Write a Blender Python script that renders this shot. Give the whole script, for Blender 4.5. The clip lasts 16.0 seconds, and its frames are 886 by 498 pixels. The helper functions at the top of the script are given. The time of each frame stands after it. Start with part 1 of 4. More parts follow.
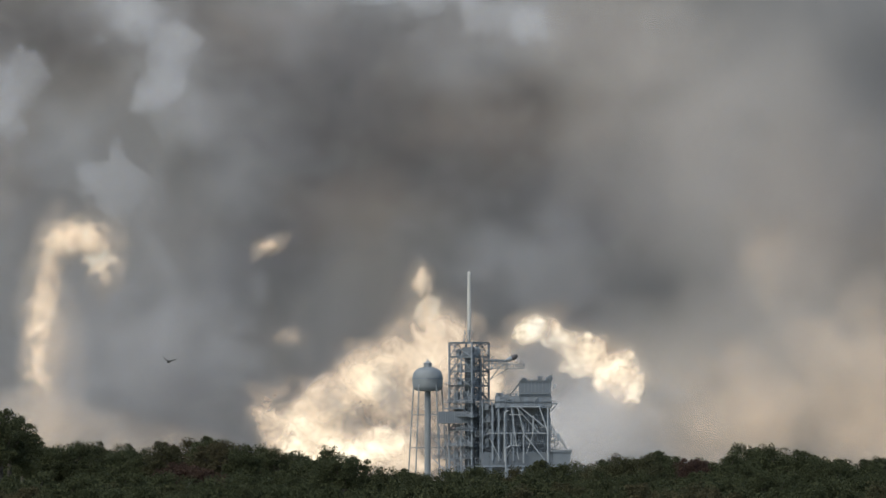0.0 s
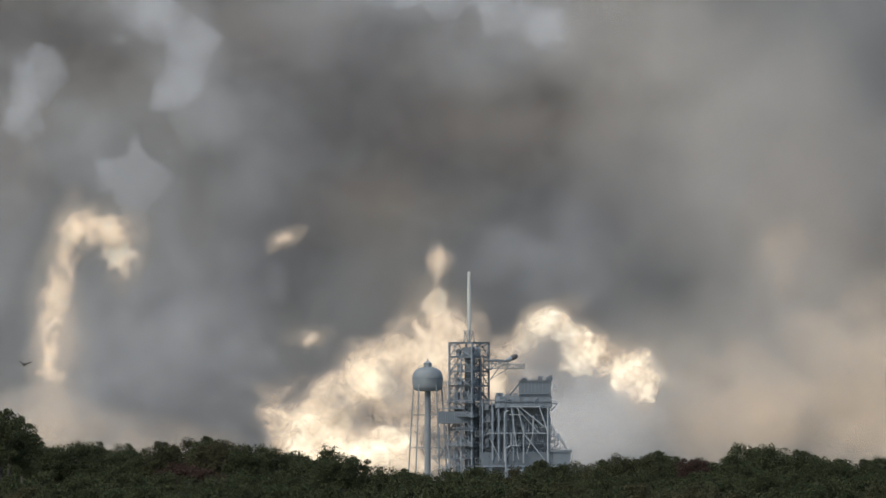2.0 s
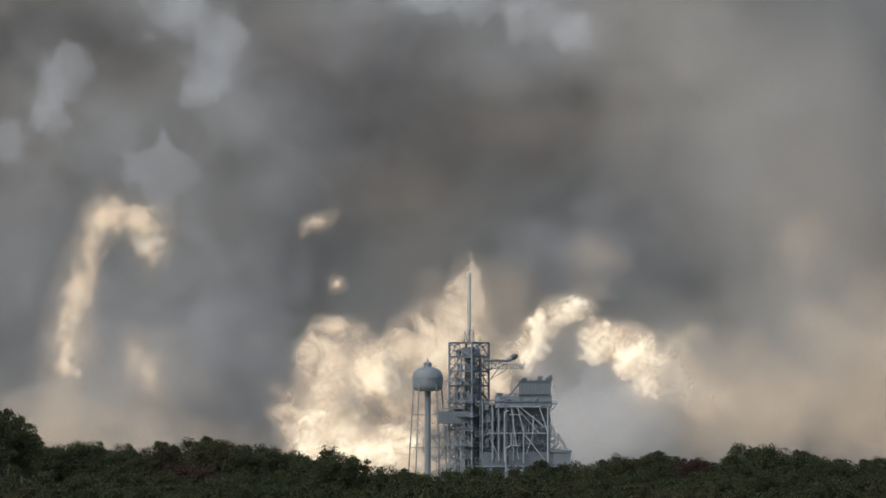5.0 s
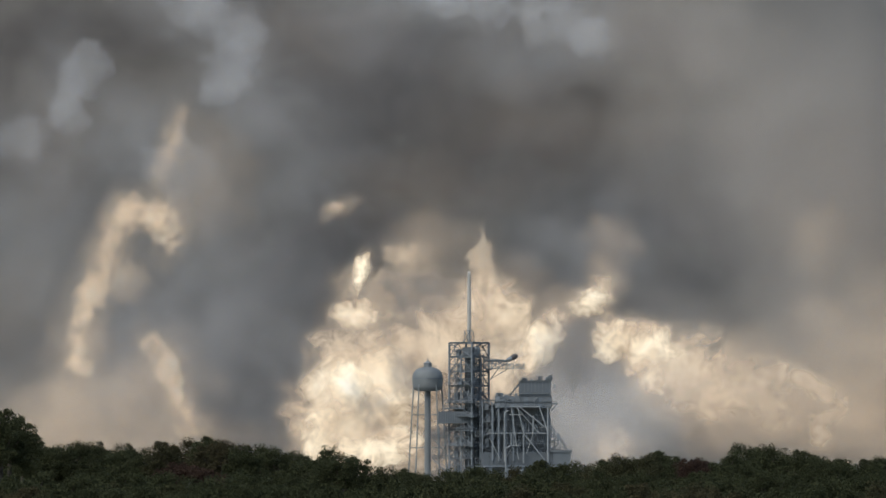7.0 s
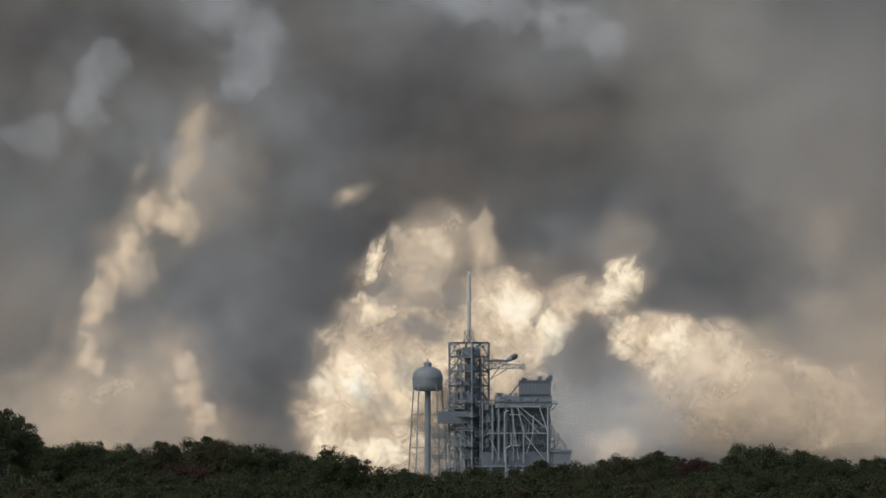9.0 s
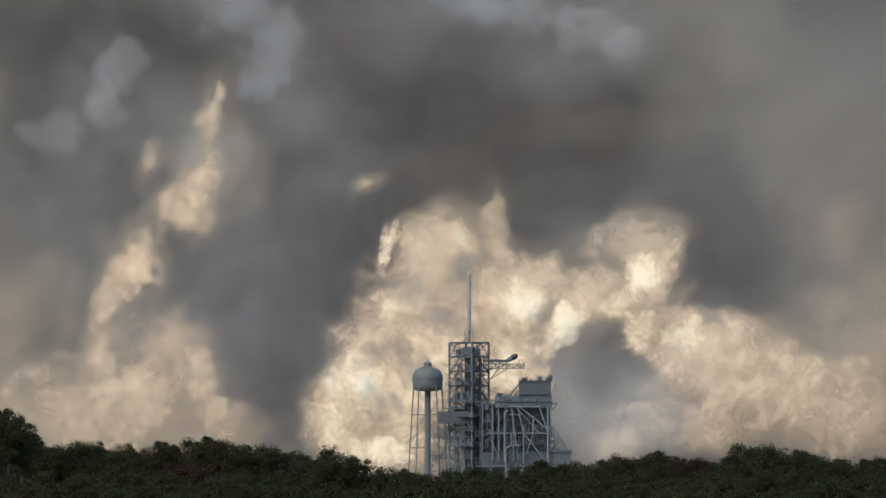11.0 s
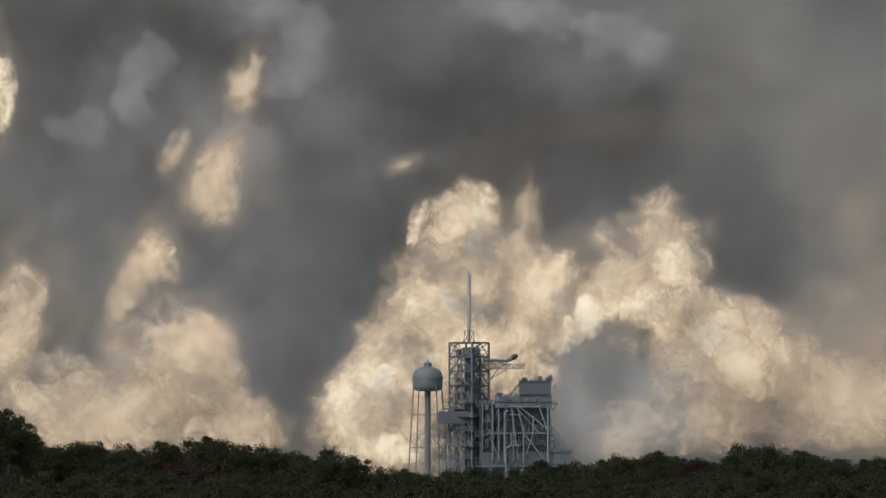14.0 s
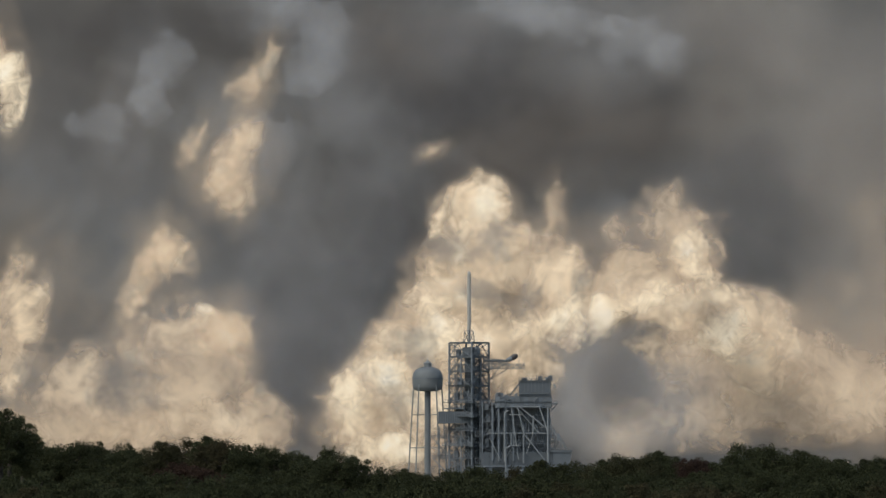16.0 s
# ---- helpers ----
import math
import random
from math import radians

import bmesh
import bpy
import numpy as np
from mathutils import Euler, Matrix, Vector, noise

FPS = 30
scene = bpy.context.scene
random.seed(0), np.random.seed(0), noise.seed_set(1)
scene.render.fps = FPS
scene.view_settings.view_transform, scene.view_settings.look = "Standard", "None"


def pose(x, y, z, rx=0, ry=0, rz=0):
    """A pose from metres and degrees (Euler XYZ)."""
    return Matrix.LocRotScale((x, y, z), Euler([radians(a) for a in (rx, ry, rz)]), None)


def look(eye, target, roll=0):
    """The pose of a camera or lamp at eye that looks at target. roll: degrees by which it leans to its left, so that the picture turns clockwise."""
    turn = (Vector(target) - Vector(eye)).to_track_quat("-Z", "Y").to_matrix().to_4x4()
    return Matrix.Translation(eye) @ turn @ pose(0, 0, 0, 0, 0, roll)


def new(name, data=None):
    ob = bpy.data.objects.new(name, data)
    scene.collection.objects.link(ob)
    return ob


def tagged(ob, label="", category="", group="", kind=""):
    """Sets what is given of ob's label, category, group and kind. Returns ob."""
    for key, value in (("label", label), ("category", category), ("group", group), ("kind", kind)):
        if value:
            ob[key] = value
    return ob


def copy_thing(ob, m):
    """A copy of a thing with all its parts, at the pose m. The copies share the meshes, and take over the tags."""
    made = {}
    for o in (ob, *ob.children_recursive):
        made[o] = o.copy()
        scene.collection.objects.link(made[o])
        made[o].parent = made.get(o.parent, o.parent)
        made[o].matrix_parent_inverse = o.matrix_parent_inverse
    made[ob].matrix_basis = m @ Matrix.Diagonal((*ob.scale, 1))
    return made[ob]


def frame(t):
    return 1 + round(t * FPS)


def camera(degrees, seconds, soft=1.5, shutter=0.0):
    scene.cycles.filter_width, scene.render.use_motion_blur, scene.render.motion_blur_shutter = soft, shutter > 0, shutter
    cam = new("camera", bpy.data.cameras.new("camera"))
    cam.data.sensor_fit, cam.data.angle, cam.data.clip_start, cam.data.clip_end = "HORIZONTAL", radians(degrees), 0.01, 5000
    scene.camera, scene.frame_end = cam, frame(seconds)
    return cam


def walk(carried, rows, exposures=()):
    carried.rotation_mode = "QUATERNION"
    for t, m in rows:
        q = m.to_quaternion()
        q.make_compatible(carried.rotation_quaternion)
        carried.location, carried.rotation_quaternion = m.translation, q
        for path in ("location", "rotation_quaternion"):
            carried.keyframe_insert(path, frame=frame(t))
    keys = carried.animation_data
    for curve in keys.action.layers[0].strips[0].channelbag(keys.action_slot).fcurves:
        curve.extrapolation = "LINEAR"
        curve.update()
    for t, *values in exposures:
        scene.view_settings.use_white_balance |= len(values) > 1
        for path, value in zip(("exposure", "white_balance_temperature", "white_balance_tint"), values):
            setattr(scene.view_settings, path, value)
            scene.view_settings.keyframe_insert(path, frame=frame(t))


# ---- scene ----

# The pad's service tower stands at the origin; the camera is 4 km south of it.
cam = camera(5.496, 16.0, soft=1.5)
EYE, AIM = (0, -4000, 3.0), (0, 0, 128.9)
STILL = look(EYE, AIM)
walk(cam, [(0, STILL), (16, STILL)], exposures=[(0, 0.66, 6900, 7), (4, 0.55, 6900, 7), (8, 0.17, 6940, 7), (12, 0.02, 7000, 7), (16, -0.08, 7120, 7)])

# ---- light: a bright hazy sky and a weak, very soft sun, high on the left behind the camera ----
SUN_EL, SUN_AZ = radians(50), radians(-138)
world = bpy.data.worlds.new("sky")
scene.world = world
world.use_nodes = True
wn = world.node_tree.nodes
sky = wn.new("ShaderNodeTexSky")
sky.sky_type, sky.sun_disc = "NISHITA", False
sky.sun_elevation, sky.sun_rotation = SUN_EL, SUN_AZ
sky.air_density, sky.dust_density, sky.ozone_density = 1.0, 2.0, 0.8
wn["Background"].inputs["Strength"].default_value = 0.15
world.node_tree.links.new(sky.outputs["Color"], wn["Background"].inputs["Color"])
sun_data = bpy.data.lights.new("sun", "SUN")
sun_data.energy, sun_data.angle, sun_data.color = 1.5, radians(30), (1.0, 0.97, 0.93)
sun = new("sun", sun_data)
sun_from = Vector((math.sin(SUN_AZ) * math.cos(SUN_EL), math.cos(SUN_AZ) * math.cos(SUN_EL), math.sin(SUN_EL)))
sun.matrix_world = look(sun_from * 1500, (0, 0, 0))
scene.cycles.transparent_max_bounces = 80


# ---- materials ----
class Nodes:
    """A short way to wire up a node material."""

    def __init__(self, name):
        self.mat = bpy.data.materials.new(name)
        self.mat.use_nodes = True
        self.tree = self.mat.node_tree
        self.tree.nodes.clear()
        self.out = self.add("OutputMaterial")

    def add(self, kind, **props):
        n = self.tree.nodes.new("ShaderNode" + kind)
        for k, v in props.items():
            if k == "operation":
                n.operation = v
            elif k == "blend_type":
                n.blend_type = v
            elif k == "data_type":
                n.data_type = v
            elif k == "interpolation_type":
                n.interpolation_type = v
        return n

    def link(self, a, b):
        self.tree.links.new(a, b)

    def math(self, op, a, b=None, c=None):
        n = self.add("Math", operation=op)
        for i, v in enumerate((a, b, c)):
            if v is None:
                continue
            if isinstance(v, (int, float)):
                n.inputs[i].default_value = v
            else:
                self.link(v, n.inputs[i])
        return n.outputs[0]

    def noise(self, vec, scale, detail=4.0, rough=0.55, distort=0.0):
        n = self.add("TexNoise")
        if vec is not None:
            self.link(vec, n.inputs["Vector"])
        n.inputs["Scale"].default_value, n.inputs["Detail"].default_value = scale, detail
        n.inputs["Roughness"].default_value, n.inputs["Distortion"].default_value = rough, distort
        return n.outputs["Fac"]

    def step(self, v, lo, hi, a=0.0, b=1.0):
        n = self.add("MapRange", interpolation_type="SMOOTHSTEP")
        self.link(v, n.inputs["Value"])
        for k, x in (("From Min", lo), ("From Max", hi), ("To Min", a), ("To Max", b)):
            n.inputs[k].default_value = x
        return n.outputs["Result"]

    def mix(self, fac, a, b):
        n = self.add("Mix", data_type="RGBA")
        if isinstance(fac, float):
            n.inputs[0].default_value = fac
        else:
            self.link(fac, n.inputs[0])
        for i, v in ((6, a), (7, b)):
            if isinstance(v, tuple):
                n.inputs[i].default_value = (*v, 1)
            else:
                self.link(v, n.inputs[i])
        return n.outputs[2]

    def bump(self, height, strength, distance):
        n = self.add("Bump")
        n.inputs["Strength"].default_value, n.inputs["Distance"].default_value = strength, distance
        self.link(height, n.inputs["Height"])
        return n.outputs["Normal"]


def surface(name, c1, c2, scale, rough=0.6, metal=0.0, bump=0.02, stain=None):
    """A weathered surface: two tones by noise at two scales, streaks, fine relief."""
    m = Nodes(name)
    co = m.add("TexCoord").outputs["Object"]
    geo = m.add("NewGeometry").outputs["Position"]
    big, fine = m.noise(geo, scale, 5.0), m.noise(geo, scale * 9, 3.0)
    info = m.add("ObjectInfo").outputs["Random"]
    fac = m.math("ADD", m.math("MULTIPLY", big, 0.8), m.math("MULTIPLY", info, 0.35))
    col = m.mix(m.step(fac, 0.3, 0.85), c1, c2)
    if stain:
        col = m.mix(m.math("MULTIPLY", m.step(fine, 0.55, 0.75), 0.6), col, stain)
    b = m.add("BsdfPrincipled")
    m.link(col, b.inputs["Base Color"])
    b.inputs["Roughness"].default_value, b.inputs["Metallic"].default_value = rough, metal
    m.link(m.bump(fine, 0.4, bump), b.inputs["Normal"])
    m.link(b.outputs[0], m.out.inputs[0])
    return m.mat


def even_light(m, relief, share):
    """Smoke scatters light evenly: its shading follows the surface only in part."""
    mixn = m.add("Mix", data_type="VECTOR")
    mixn.inputs[0].default_value = share
    mixn.inputs[4].default_value = (-0.25, -0.75, 0.61)
    m.link(relief, mixn.inputs[5])
    n = m.add("VectorMath", operation="NORMALIZE")
    m.link(mixn.outputs[1], n.inputs[0])
    return n.outputs[0]


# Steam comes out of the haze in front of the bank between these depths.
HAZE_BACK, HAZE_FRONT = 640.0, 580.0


def smoke(name, edge, core, ragged, soft, cover, size=45.0, share=0.16, sun_tone=None, clears=False):
    """Smoke of one kind: it thins out raggedly towards the rim of each billow, and is palest where it is thickest; a
    third colour paints sunlit highlights there.
    """
    m = Nodes(name)
    tc = m.add("TexCoord")
    shift = m.add("VectorMath", operation="SCALE")
    shift.inputs[0].default_value = (3700.0, 5300.0, 7100.0)
    m.link(m.add("ObjectInfo").outputs["Random"], shift.inputs["Scale"])
    moved = m.add("VectorMath", operation="ADD")
    m.link(tc.outputs["Object"], moved.inputs[0]), m.link(shift.outputs[0], moved.inputs[1])
    place = m.add("SeparateXYZ")
    m.link(m.add("NewGeometry").outputs["Position"], place.inputs[0])
    churn = m.add("CombineXYZ")
    m.link(m.math("MULTIPLY", place.outputs[1], 0.16), churn.inputs[1])
    turned = m.add("VectorMath", operation="ADD")
    m.link(moved.outputs[0], turned.inputs[0]), m.link(churn.outputs[0], turned.inputs[1])
    vec = turned.outputs[0]
    sep = m.add("SeparateXYZ")
    m.link(tc.outputs["UV"], sep.inputs[0])
    r = sep.outputs[0]
    wisp = m.noise(vec, 1.0 / size, 5.0, 0.52, 0.8)
    curl = m.noise(vec, 3.0 / size, 3.0, 0.5, 1.1)
    d = m.math("ADD", m.math("SUBTRACT", 0.57, r), m.math("MULTIPLY", m.math("SUBTRACT", wisp, 0.5), ragged))
    d = m.math("ADD", d, m.math("MULTIPLY", m.math("SUBTRACT", curl, 0.5), ragged * 0.5))
    alpha = m.math("MULTIPLY", m.step(d, -soft, soft), m.step(r, 1.0, 0.72))
    alpha = m.math("MULTIPLY", alpha, cover)
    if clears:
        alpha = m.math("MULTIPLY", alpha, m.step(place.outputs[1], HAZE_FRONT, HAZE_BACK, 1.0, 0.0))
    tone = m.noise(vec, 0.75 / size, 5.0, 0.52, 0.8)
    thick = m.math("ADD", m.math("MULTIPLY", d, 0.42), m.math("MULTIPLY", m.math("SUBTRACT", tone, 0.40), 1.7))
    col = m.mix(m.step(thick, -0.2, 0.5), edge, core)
    if sun_tone:
        col = m.mix(m.step(thick, 0.32, 0.95), col, sun_tone)
    relief = even_light(m, m.bump(m.noise(vec, 2.0 / size, 4.0, 0.5, 0.4), 0.5, size * 0.12), share)
    dif, clear, whole = m.add("BsdfDiffuse"), m.add("BsdfTransparent"), m.add("MixShader")
    m.link(col, dif.inputs["Color"])
    m.link(relief, dif.inputs["Normal"])
    m.link(alpha, whole.inputs[0])
    m.link(clear.outputs[0], whole.inputs[1]), m.link(dif.outputs[0], whole.inputs[2])
    m.link(whole.outputs[0], m.out.inputs[0])
    return m.mat


def bank_smoke():
    """The thick grey bank: slate and brown tones that run into each other."""
    m = Nodes("thick_grey_smoke")
    co = m.add("TexCoord").outputs["Object"]
    tone = m.step(m.noise(co, 0.008, 5.0, 0.5, 0.8), 0.34, 0.68)
    brown = m.step(m.noise(co, 0.005, 4.0, 0.5, 0.6), 0.42, 0.66)
    col = m.mix(tone, (0.100, 0.105, 0.112), (0.132, 0.136, 0.140))
    col = m.mix(m.math("MULTIPLY", brown, 0.5), col, (0.130, 0.123, 0.113))
    d = m.add("BsdfDiffuse")
    m.link(col, d.inputs["Color"])
    m.link(even_light(m, m.bump(m.noise(co, 0.02, 5.0, 0.5, 0.3), 0.4, 5.0), 0.10), d.inputs["Normal"])
    m.link(d.outputs[0], m.out.inputs[0])
    return m.mat


def leaf_material(name, c1, c2):
    m = Nodes(name)
    isl = m.add("NewGeometry").outputs["Random Per Island"]
    info = m.add("ObjectInfo").outputs["Random"]
    pos = m.add("NewGeometry").outputs["Position"]
    patch = m.noise(pos, 0.9, 3.0)
    col = m.mix(m.math("ADD", m.math("MULTIPLY", isl, 0.6), m.math("MULTIPLY", patch, 0.5)), c1, c2)
    col = m.mix(m.math("MULTIPLY", m.step(info, 0.75, 1.0), 0.4), col, (0.06, 0.04, 0.025))
    b, thru, mixed = m.add("BsdfPrincipled"), m.add("BsdfTranslucent"), m.add("MixShader")
    b.inputs["Roughness"].default_value = 0.85
    b.inputs["Specular IOR Level"].default_value = 0.15
    m.link(col, b.inputs["Base Color"]), m.link(col, thru.inputs["Color"])
    mixed.inputs[0].default_value = 0.25
    m.link(b.outputs[0], mixed.inputs[1]), m.link(thru.outputs[0], mixed.inputs[2])
    m.link(mixed.outputs[0], m.out.inputs[0])
    return m.mat


# Steel and cladding tones are lifted and bluish: distance haze is painted in.
STEEL = surface("weathered_grey_steel", (0.101, 0.127, 0.156), (0.146, 0.176, 0.206), 0.12, 0.75, 0.0, 0.02, (0.096, 0.106, 0.115))
PALE = surface("pale_painted_steel", (0.155, 0.182, 0.205), (0.22, 0.248, 0.272), 0.15, 0.7, 0.0, 0.02, (0.14, 0.147, 0.155))
DARK = surface("dark_steel_interior", (0.0768, 0.0952, 0.114), (0.104, 0.124, 0.144), 0.2, 0.8, 0.0, 0.02)
PANEL = surface("grey_corrugated_cladding", (0.0867, 0.107, 0.128), (0.121, 0.143, 0.165), 0.1, 0.7, 0.0, 0.03, (0.0901, 0.096, 0.102))
TANK = surface("weathered_tank_paint", (0.12, 0.142, 0.156), (0.168, 0.19, 0.204), 0.15, 0.65, 0.0, 0.01, (0.114, 0.12, 0.126))
MASTW = surface("white_fibreglass", (0.34, 0.34, 0.33), (0.42, 0.42, 0.41), 0.2, 0.5)
BLACK = surface("dark_vent_cap", (0.03, 0.03, 0.035), (0.06, 0.06, 0.065), 0.4, 0.6)
CONCRETE = surface("concrete", (0.28, 0.27, 0.25), (0.38, 0.37, 0.35), 0.05, 0.9, 0.0, 0.03, (0.2, 0.19, 0.17))
GRASS = surface("scrub_ground", (0.05, 0.06, 0.025), (0.10, 0.09, 0.05), 0.03, 0.95, 0.0, 0.1, (0.14, 0.12, 0.08))
BARK = surface("grey_brown_bark", (0.035, 0.029, 0.022), (0.07, 0.06, 0.047), 3.0, 0.9, 0.0, 0.03)
LEAF = leaf_material("dark_green_leaves", (0.017, 0.023, 0.011), (0.047, 0.054, 0.026))
LEAF_BROWN = leaf_material("brownish_leaves", (0.028, 0.017, 0.014), (0.052, 0.033, 0.025))
PLUMAGE = surface("black_plumage", (0.012, 0.011, 0.010), (0.03, 0.027, 0.024), 6.0, 0.7)

GREY_BANK = bank_smoke()
# One steam in brighter and duller copies: the sunlight is in the base colours.
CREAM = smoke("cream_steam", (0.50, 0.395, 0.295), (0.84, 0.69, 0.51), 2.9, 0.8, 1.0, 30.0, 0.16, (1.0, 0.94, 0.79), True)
SUN_TINT = smoke("sun_tinted_cream_steam", (0.62, 0.48, 0.355), (0.97, 0.84, 0.64), 2.5, 0.72, 1.0, 22.0, 0.16, (1.0, 0.97, 0.87), True)
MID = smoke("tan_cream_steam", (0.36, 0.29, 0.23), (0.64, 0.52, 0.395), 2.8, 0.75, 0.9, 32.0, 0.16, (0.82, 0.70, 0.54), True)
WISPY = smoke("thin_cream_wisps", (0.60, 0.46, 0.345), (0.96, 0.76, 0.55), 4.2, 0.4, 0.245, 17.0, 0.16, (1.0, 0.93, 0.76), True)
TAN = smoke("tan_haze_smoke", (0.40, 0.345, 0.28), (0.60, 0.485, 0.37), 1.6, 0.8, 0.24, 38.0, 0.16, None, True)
HAZE = smoke("pale_warm_haze", (0.36, 0.345, 0.32), (0.47, 0.45, 0.42), 0.7, 0.6, 0.24, 90.0, 0.08)
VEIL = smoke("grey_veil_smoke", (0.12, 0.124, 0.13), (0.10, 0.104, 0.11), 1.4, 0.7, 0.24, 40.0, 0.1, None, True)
THIN = smoke("thin_grey_smoke", (0.19, 0.18, 0.17), (0.18, 0.18, 0.18), 2.2, 0.8, 0.6, 16.0, 0.16, None, True)
PEARL = smoke("pearl_grey_steam", (0.42, 0.42, 0.42), (0.54, 0.535, 0.53), 1.2, 0.8, 0.24, 40.0)
SHADE = smoke("painted_hollow_shade", (0.24, 0.232, 0.225), (0.20, 0.198, 0.198), 1.5, 0.8, 0.24, 30.0, 0.1, None, True)
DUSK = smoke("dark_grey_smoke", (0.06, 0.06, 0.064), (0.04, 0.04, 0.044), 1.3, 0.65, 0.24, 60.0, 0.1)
BLUISH = smoke("pale_bluish_smoke", (0.19, 0.20, 0.215), (0.30, 0.317, 0.34), 1.5, 0.7, 0.24, 44.0, 0.22)
BILLOW = smoke("rounded_bluish_billow", (0.24, 0.255, 0.28), (0.36, 0.38, 0.41), 1.3, 0.14, 0.24, 30.0, 0.55)
BROWN = smoke("brown_grey_smoke", (0.15, 0.13, 0.11), (0.22, 0.19, 0.16), 1.3, 0.7, 0.24, 50.0)


# ---- building helpers ----
def mesh_of(name, bm, material, smooth=False):
    me = bpy.data.meshes.new(name)
    bm.to_mesh(me)
    bm.free()
    me.materials.append(material)
    if smooth:
        me.polygons.foreach_set("use_smooth", [True] * len(me.polygons))
    return me


def part(name, bm, material, parent=None, label="", smooth=False):
    ob = new(name, mesh_of(name, bm, material, smooth))
    ob.parent = parent
    if label:
        ob["label"] = label
    return ob


def box(bm, lo, hi, bevel=0.0):
    made = bmesh.ops.create_cube(bm, size=1.0)["verts"]
    size = [b - a for a, b in zip(lo, hi)]
    mid = [(a + b) / 2 for a, b in zip(lo, hi)]
    for v in made:
        v.co = Vector(mid) + Vector([v.co[i] * size[i] for i in range(3)])
    if bevel:
        es = list({e for v in made for e in v.link_edges})
        bmesh.ops.bevel(bm, geom=es, offset=bevel, segments=2, affect="EDGES")
    return bm


def block(name, lo, hi, material, parent, label="", bevel=0.08):
    return part(name, box(bmesh.new(), lo, hi, bevel), material, parent, label)


UNIT = {}


def unit(kind, material):
    """A shared unit beam (an I section or a tube), 1 m long along z."""
    key = (kind, material.name)
    if key not in UNIT:
        bm = bmesh.new()
        if kind == "beam":
            t = 0.14
            section = [(-.5, -.5), (.5, -.5), (.5, -.5 + t), (t / 2, -.5 + t), (t / 2, .5 - t), (.5, .5 - t),
                       (.5, .5), (-.5, .5), (-.5, .5 - t), (-t / 2, .5 - t), (-t / 2, -.5 + t), (-.5, -.5 + t)]
        else:
            section = [(.5 * math.cos(a * math.pi / 5), .5 * math.sin(a * math.pi / 5)) for a in range(10)]
        low = [bm.verts.new((x, y, 0)) for x, y in section]
        top = [bm.verts.new((x, y, 1)) for x, y in section]
        n = len(section)
        for i in range(n):
            bm.faces.new((low[i], low[(i + 1) % n], top[(i + 1) % n], top[i]))
        bm.faces.new(top), bm.faces.new(low[::-1])
        UNIT[key] = mesh_of(kind, bm, material)
    return UNIT[key]


def bar(name, p, q, w, material, parent, kind="beam", label=""):
    """One beam or tube from p to q as a part of its thing."""
    p, q = Vector(p), Vector(q)
    ob = new(name, unit(kind, material))
    ob.parent = parent
    turn = (q - p).to_track_quat("Z", "Y")
    ob.matrix_basis = Matrix.LocRotScale(p, turn, Vector((w, w, (q - p).length)))
    if label:
        ob["label"] = label
    return ob


def thing(name, m, label, category, group="", kind=""):
    ob = new(name)
    ob.matrix_basis = m
    return tagged(ob, label, category, group, kind)


def lathe(bm, profile, n=28, centre=(0, 0)):
    rings = []
    for r, z in profile:
        rings.append([bm.verts.new((centre[0] + r * math.cos(2 * math.pi * i / n), centre[1] + r * math.sin(2 * math.pi * i / n), z)) for i in range(n)])
    for a, b in zip(rings, rings[1:]):
        for i in range(n):
            bm.faces.new((a[i], a[(i + 1) % n], b[(i + 1) % n], b[i]))
    bm.faces.new(rings[-1]), bm.faces.new(rings[0][::-1])
    return bm


def railing(p, q, z, parent, material=STEEL):
    """Posts and two rails along a deck's edge from p to q."""
    n = max(2, round(math.dist(p, q) / 2.2) + 1)
    for i in range(n):
        x, y = (p[0] + (q[0] - p[0]) * i / (n - 1), p[1] + (q[1] - p[1]) * i / (n - 1))
        bar("rail_post", (x, y, z), (x, y, z + 1.1), 0.1, material, parent, "tube")
    for h in (0.6, 1.1):
        bar("handrail", (*p, z + h), (*q, z + h), 0.1, material, parent, "tube")


# ---- ground and pad ----
def build_ground():
    bm = bmesh.new()
    nx, ny = 60, 60
    grid = []
    for j in range(ny + 1):
        row = []
        for i in range(nx + 1):
            x, y = -5000 + 10000 * i / nx, -5000 + 10000 * j / ny
            h = 0.9 * noise.noise(Vector((x * 0.002, y * 0.002, 0)))
            row.append(bm.verts.new((x, y, h - (1.0 if abs(y) < 400 else 0))))
        grid.append(row)
    for j in range(ny):
        for i in range(nx):
            bm.faces.new((grid[j][i], grid[j][i + 1], grid[j + 1][i + 1], grid[j + 1][i]))
    tagged(part("ground", bm, GRASS, smooth=True), "flat scrub and marsh ground, olive and brown", "ground", kind="structure")
    bm = bmesh.new()
    low = [bm.verts.new(c) for c in ((-95, -75, -2), (110, -75, -2), (110, 75, -2), (-95, 75, -2))]
    top = [bm.verts.new(c) for c in ((-30, -28, 13), (62, -28, 13), (62, 30, 13), (-30, 30, 13))]
    for i in range(4):
        bm.faces.new((low[i], low[(i + 1) % 4], top[(i + 1) % 4], top[i]))
    bm.faces.new(top)
    bm.faces.new(low[::-1])
    tagged(part("pad_mound", bm, CONCRETE), "sloped grey concrete launch pad mound", "launch pad", kind="structure")


build_ground()


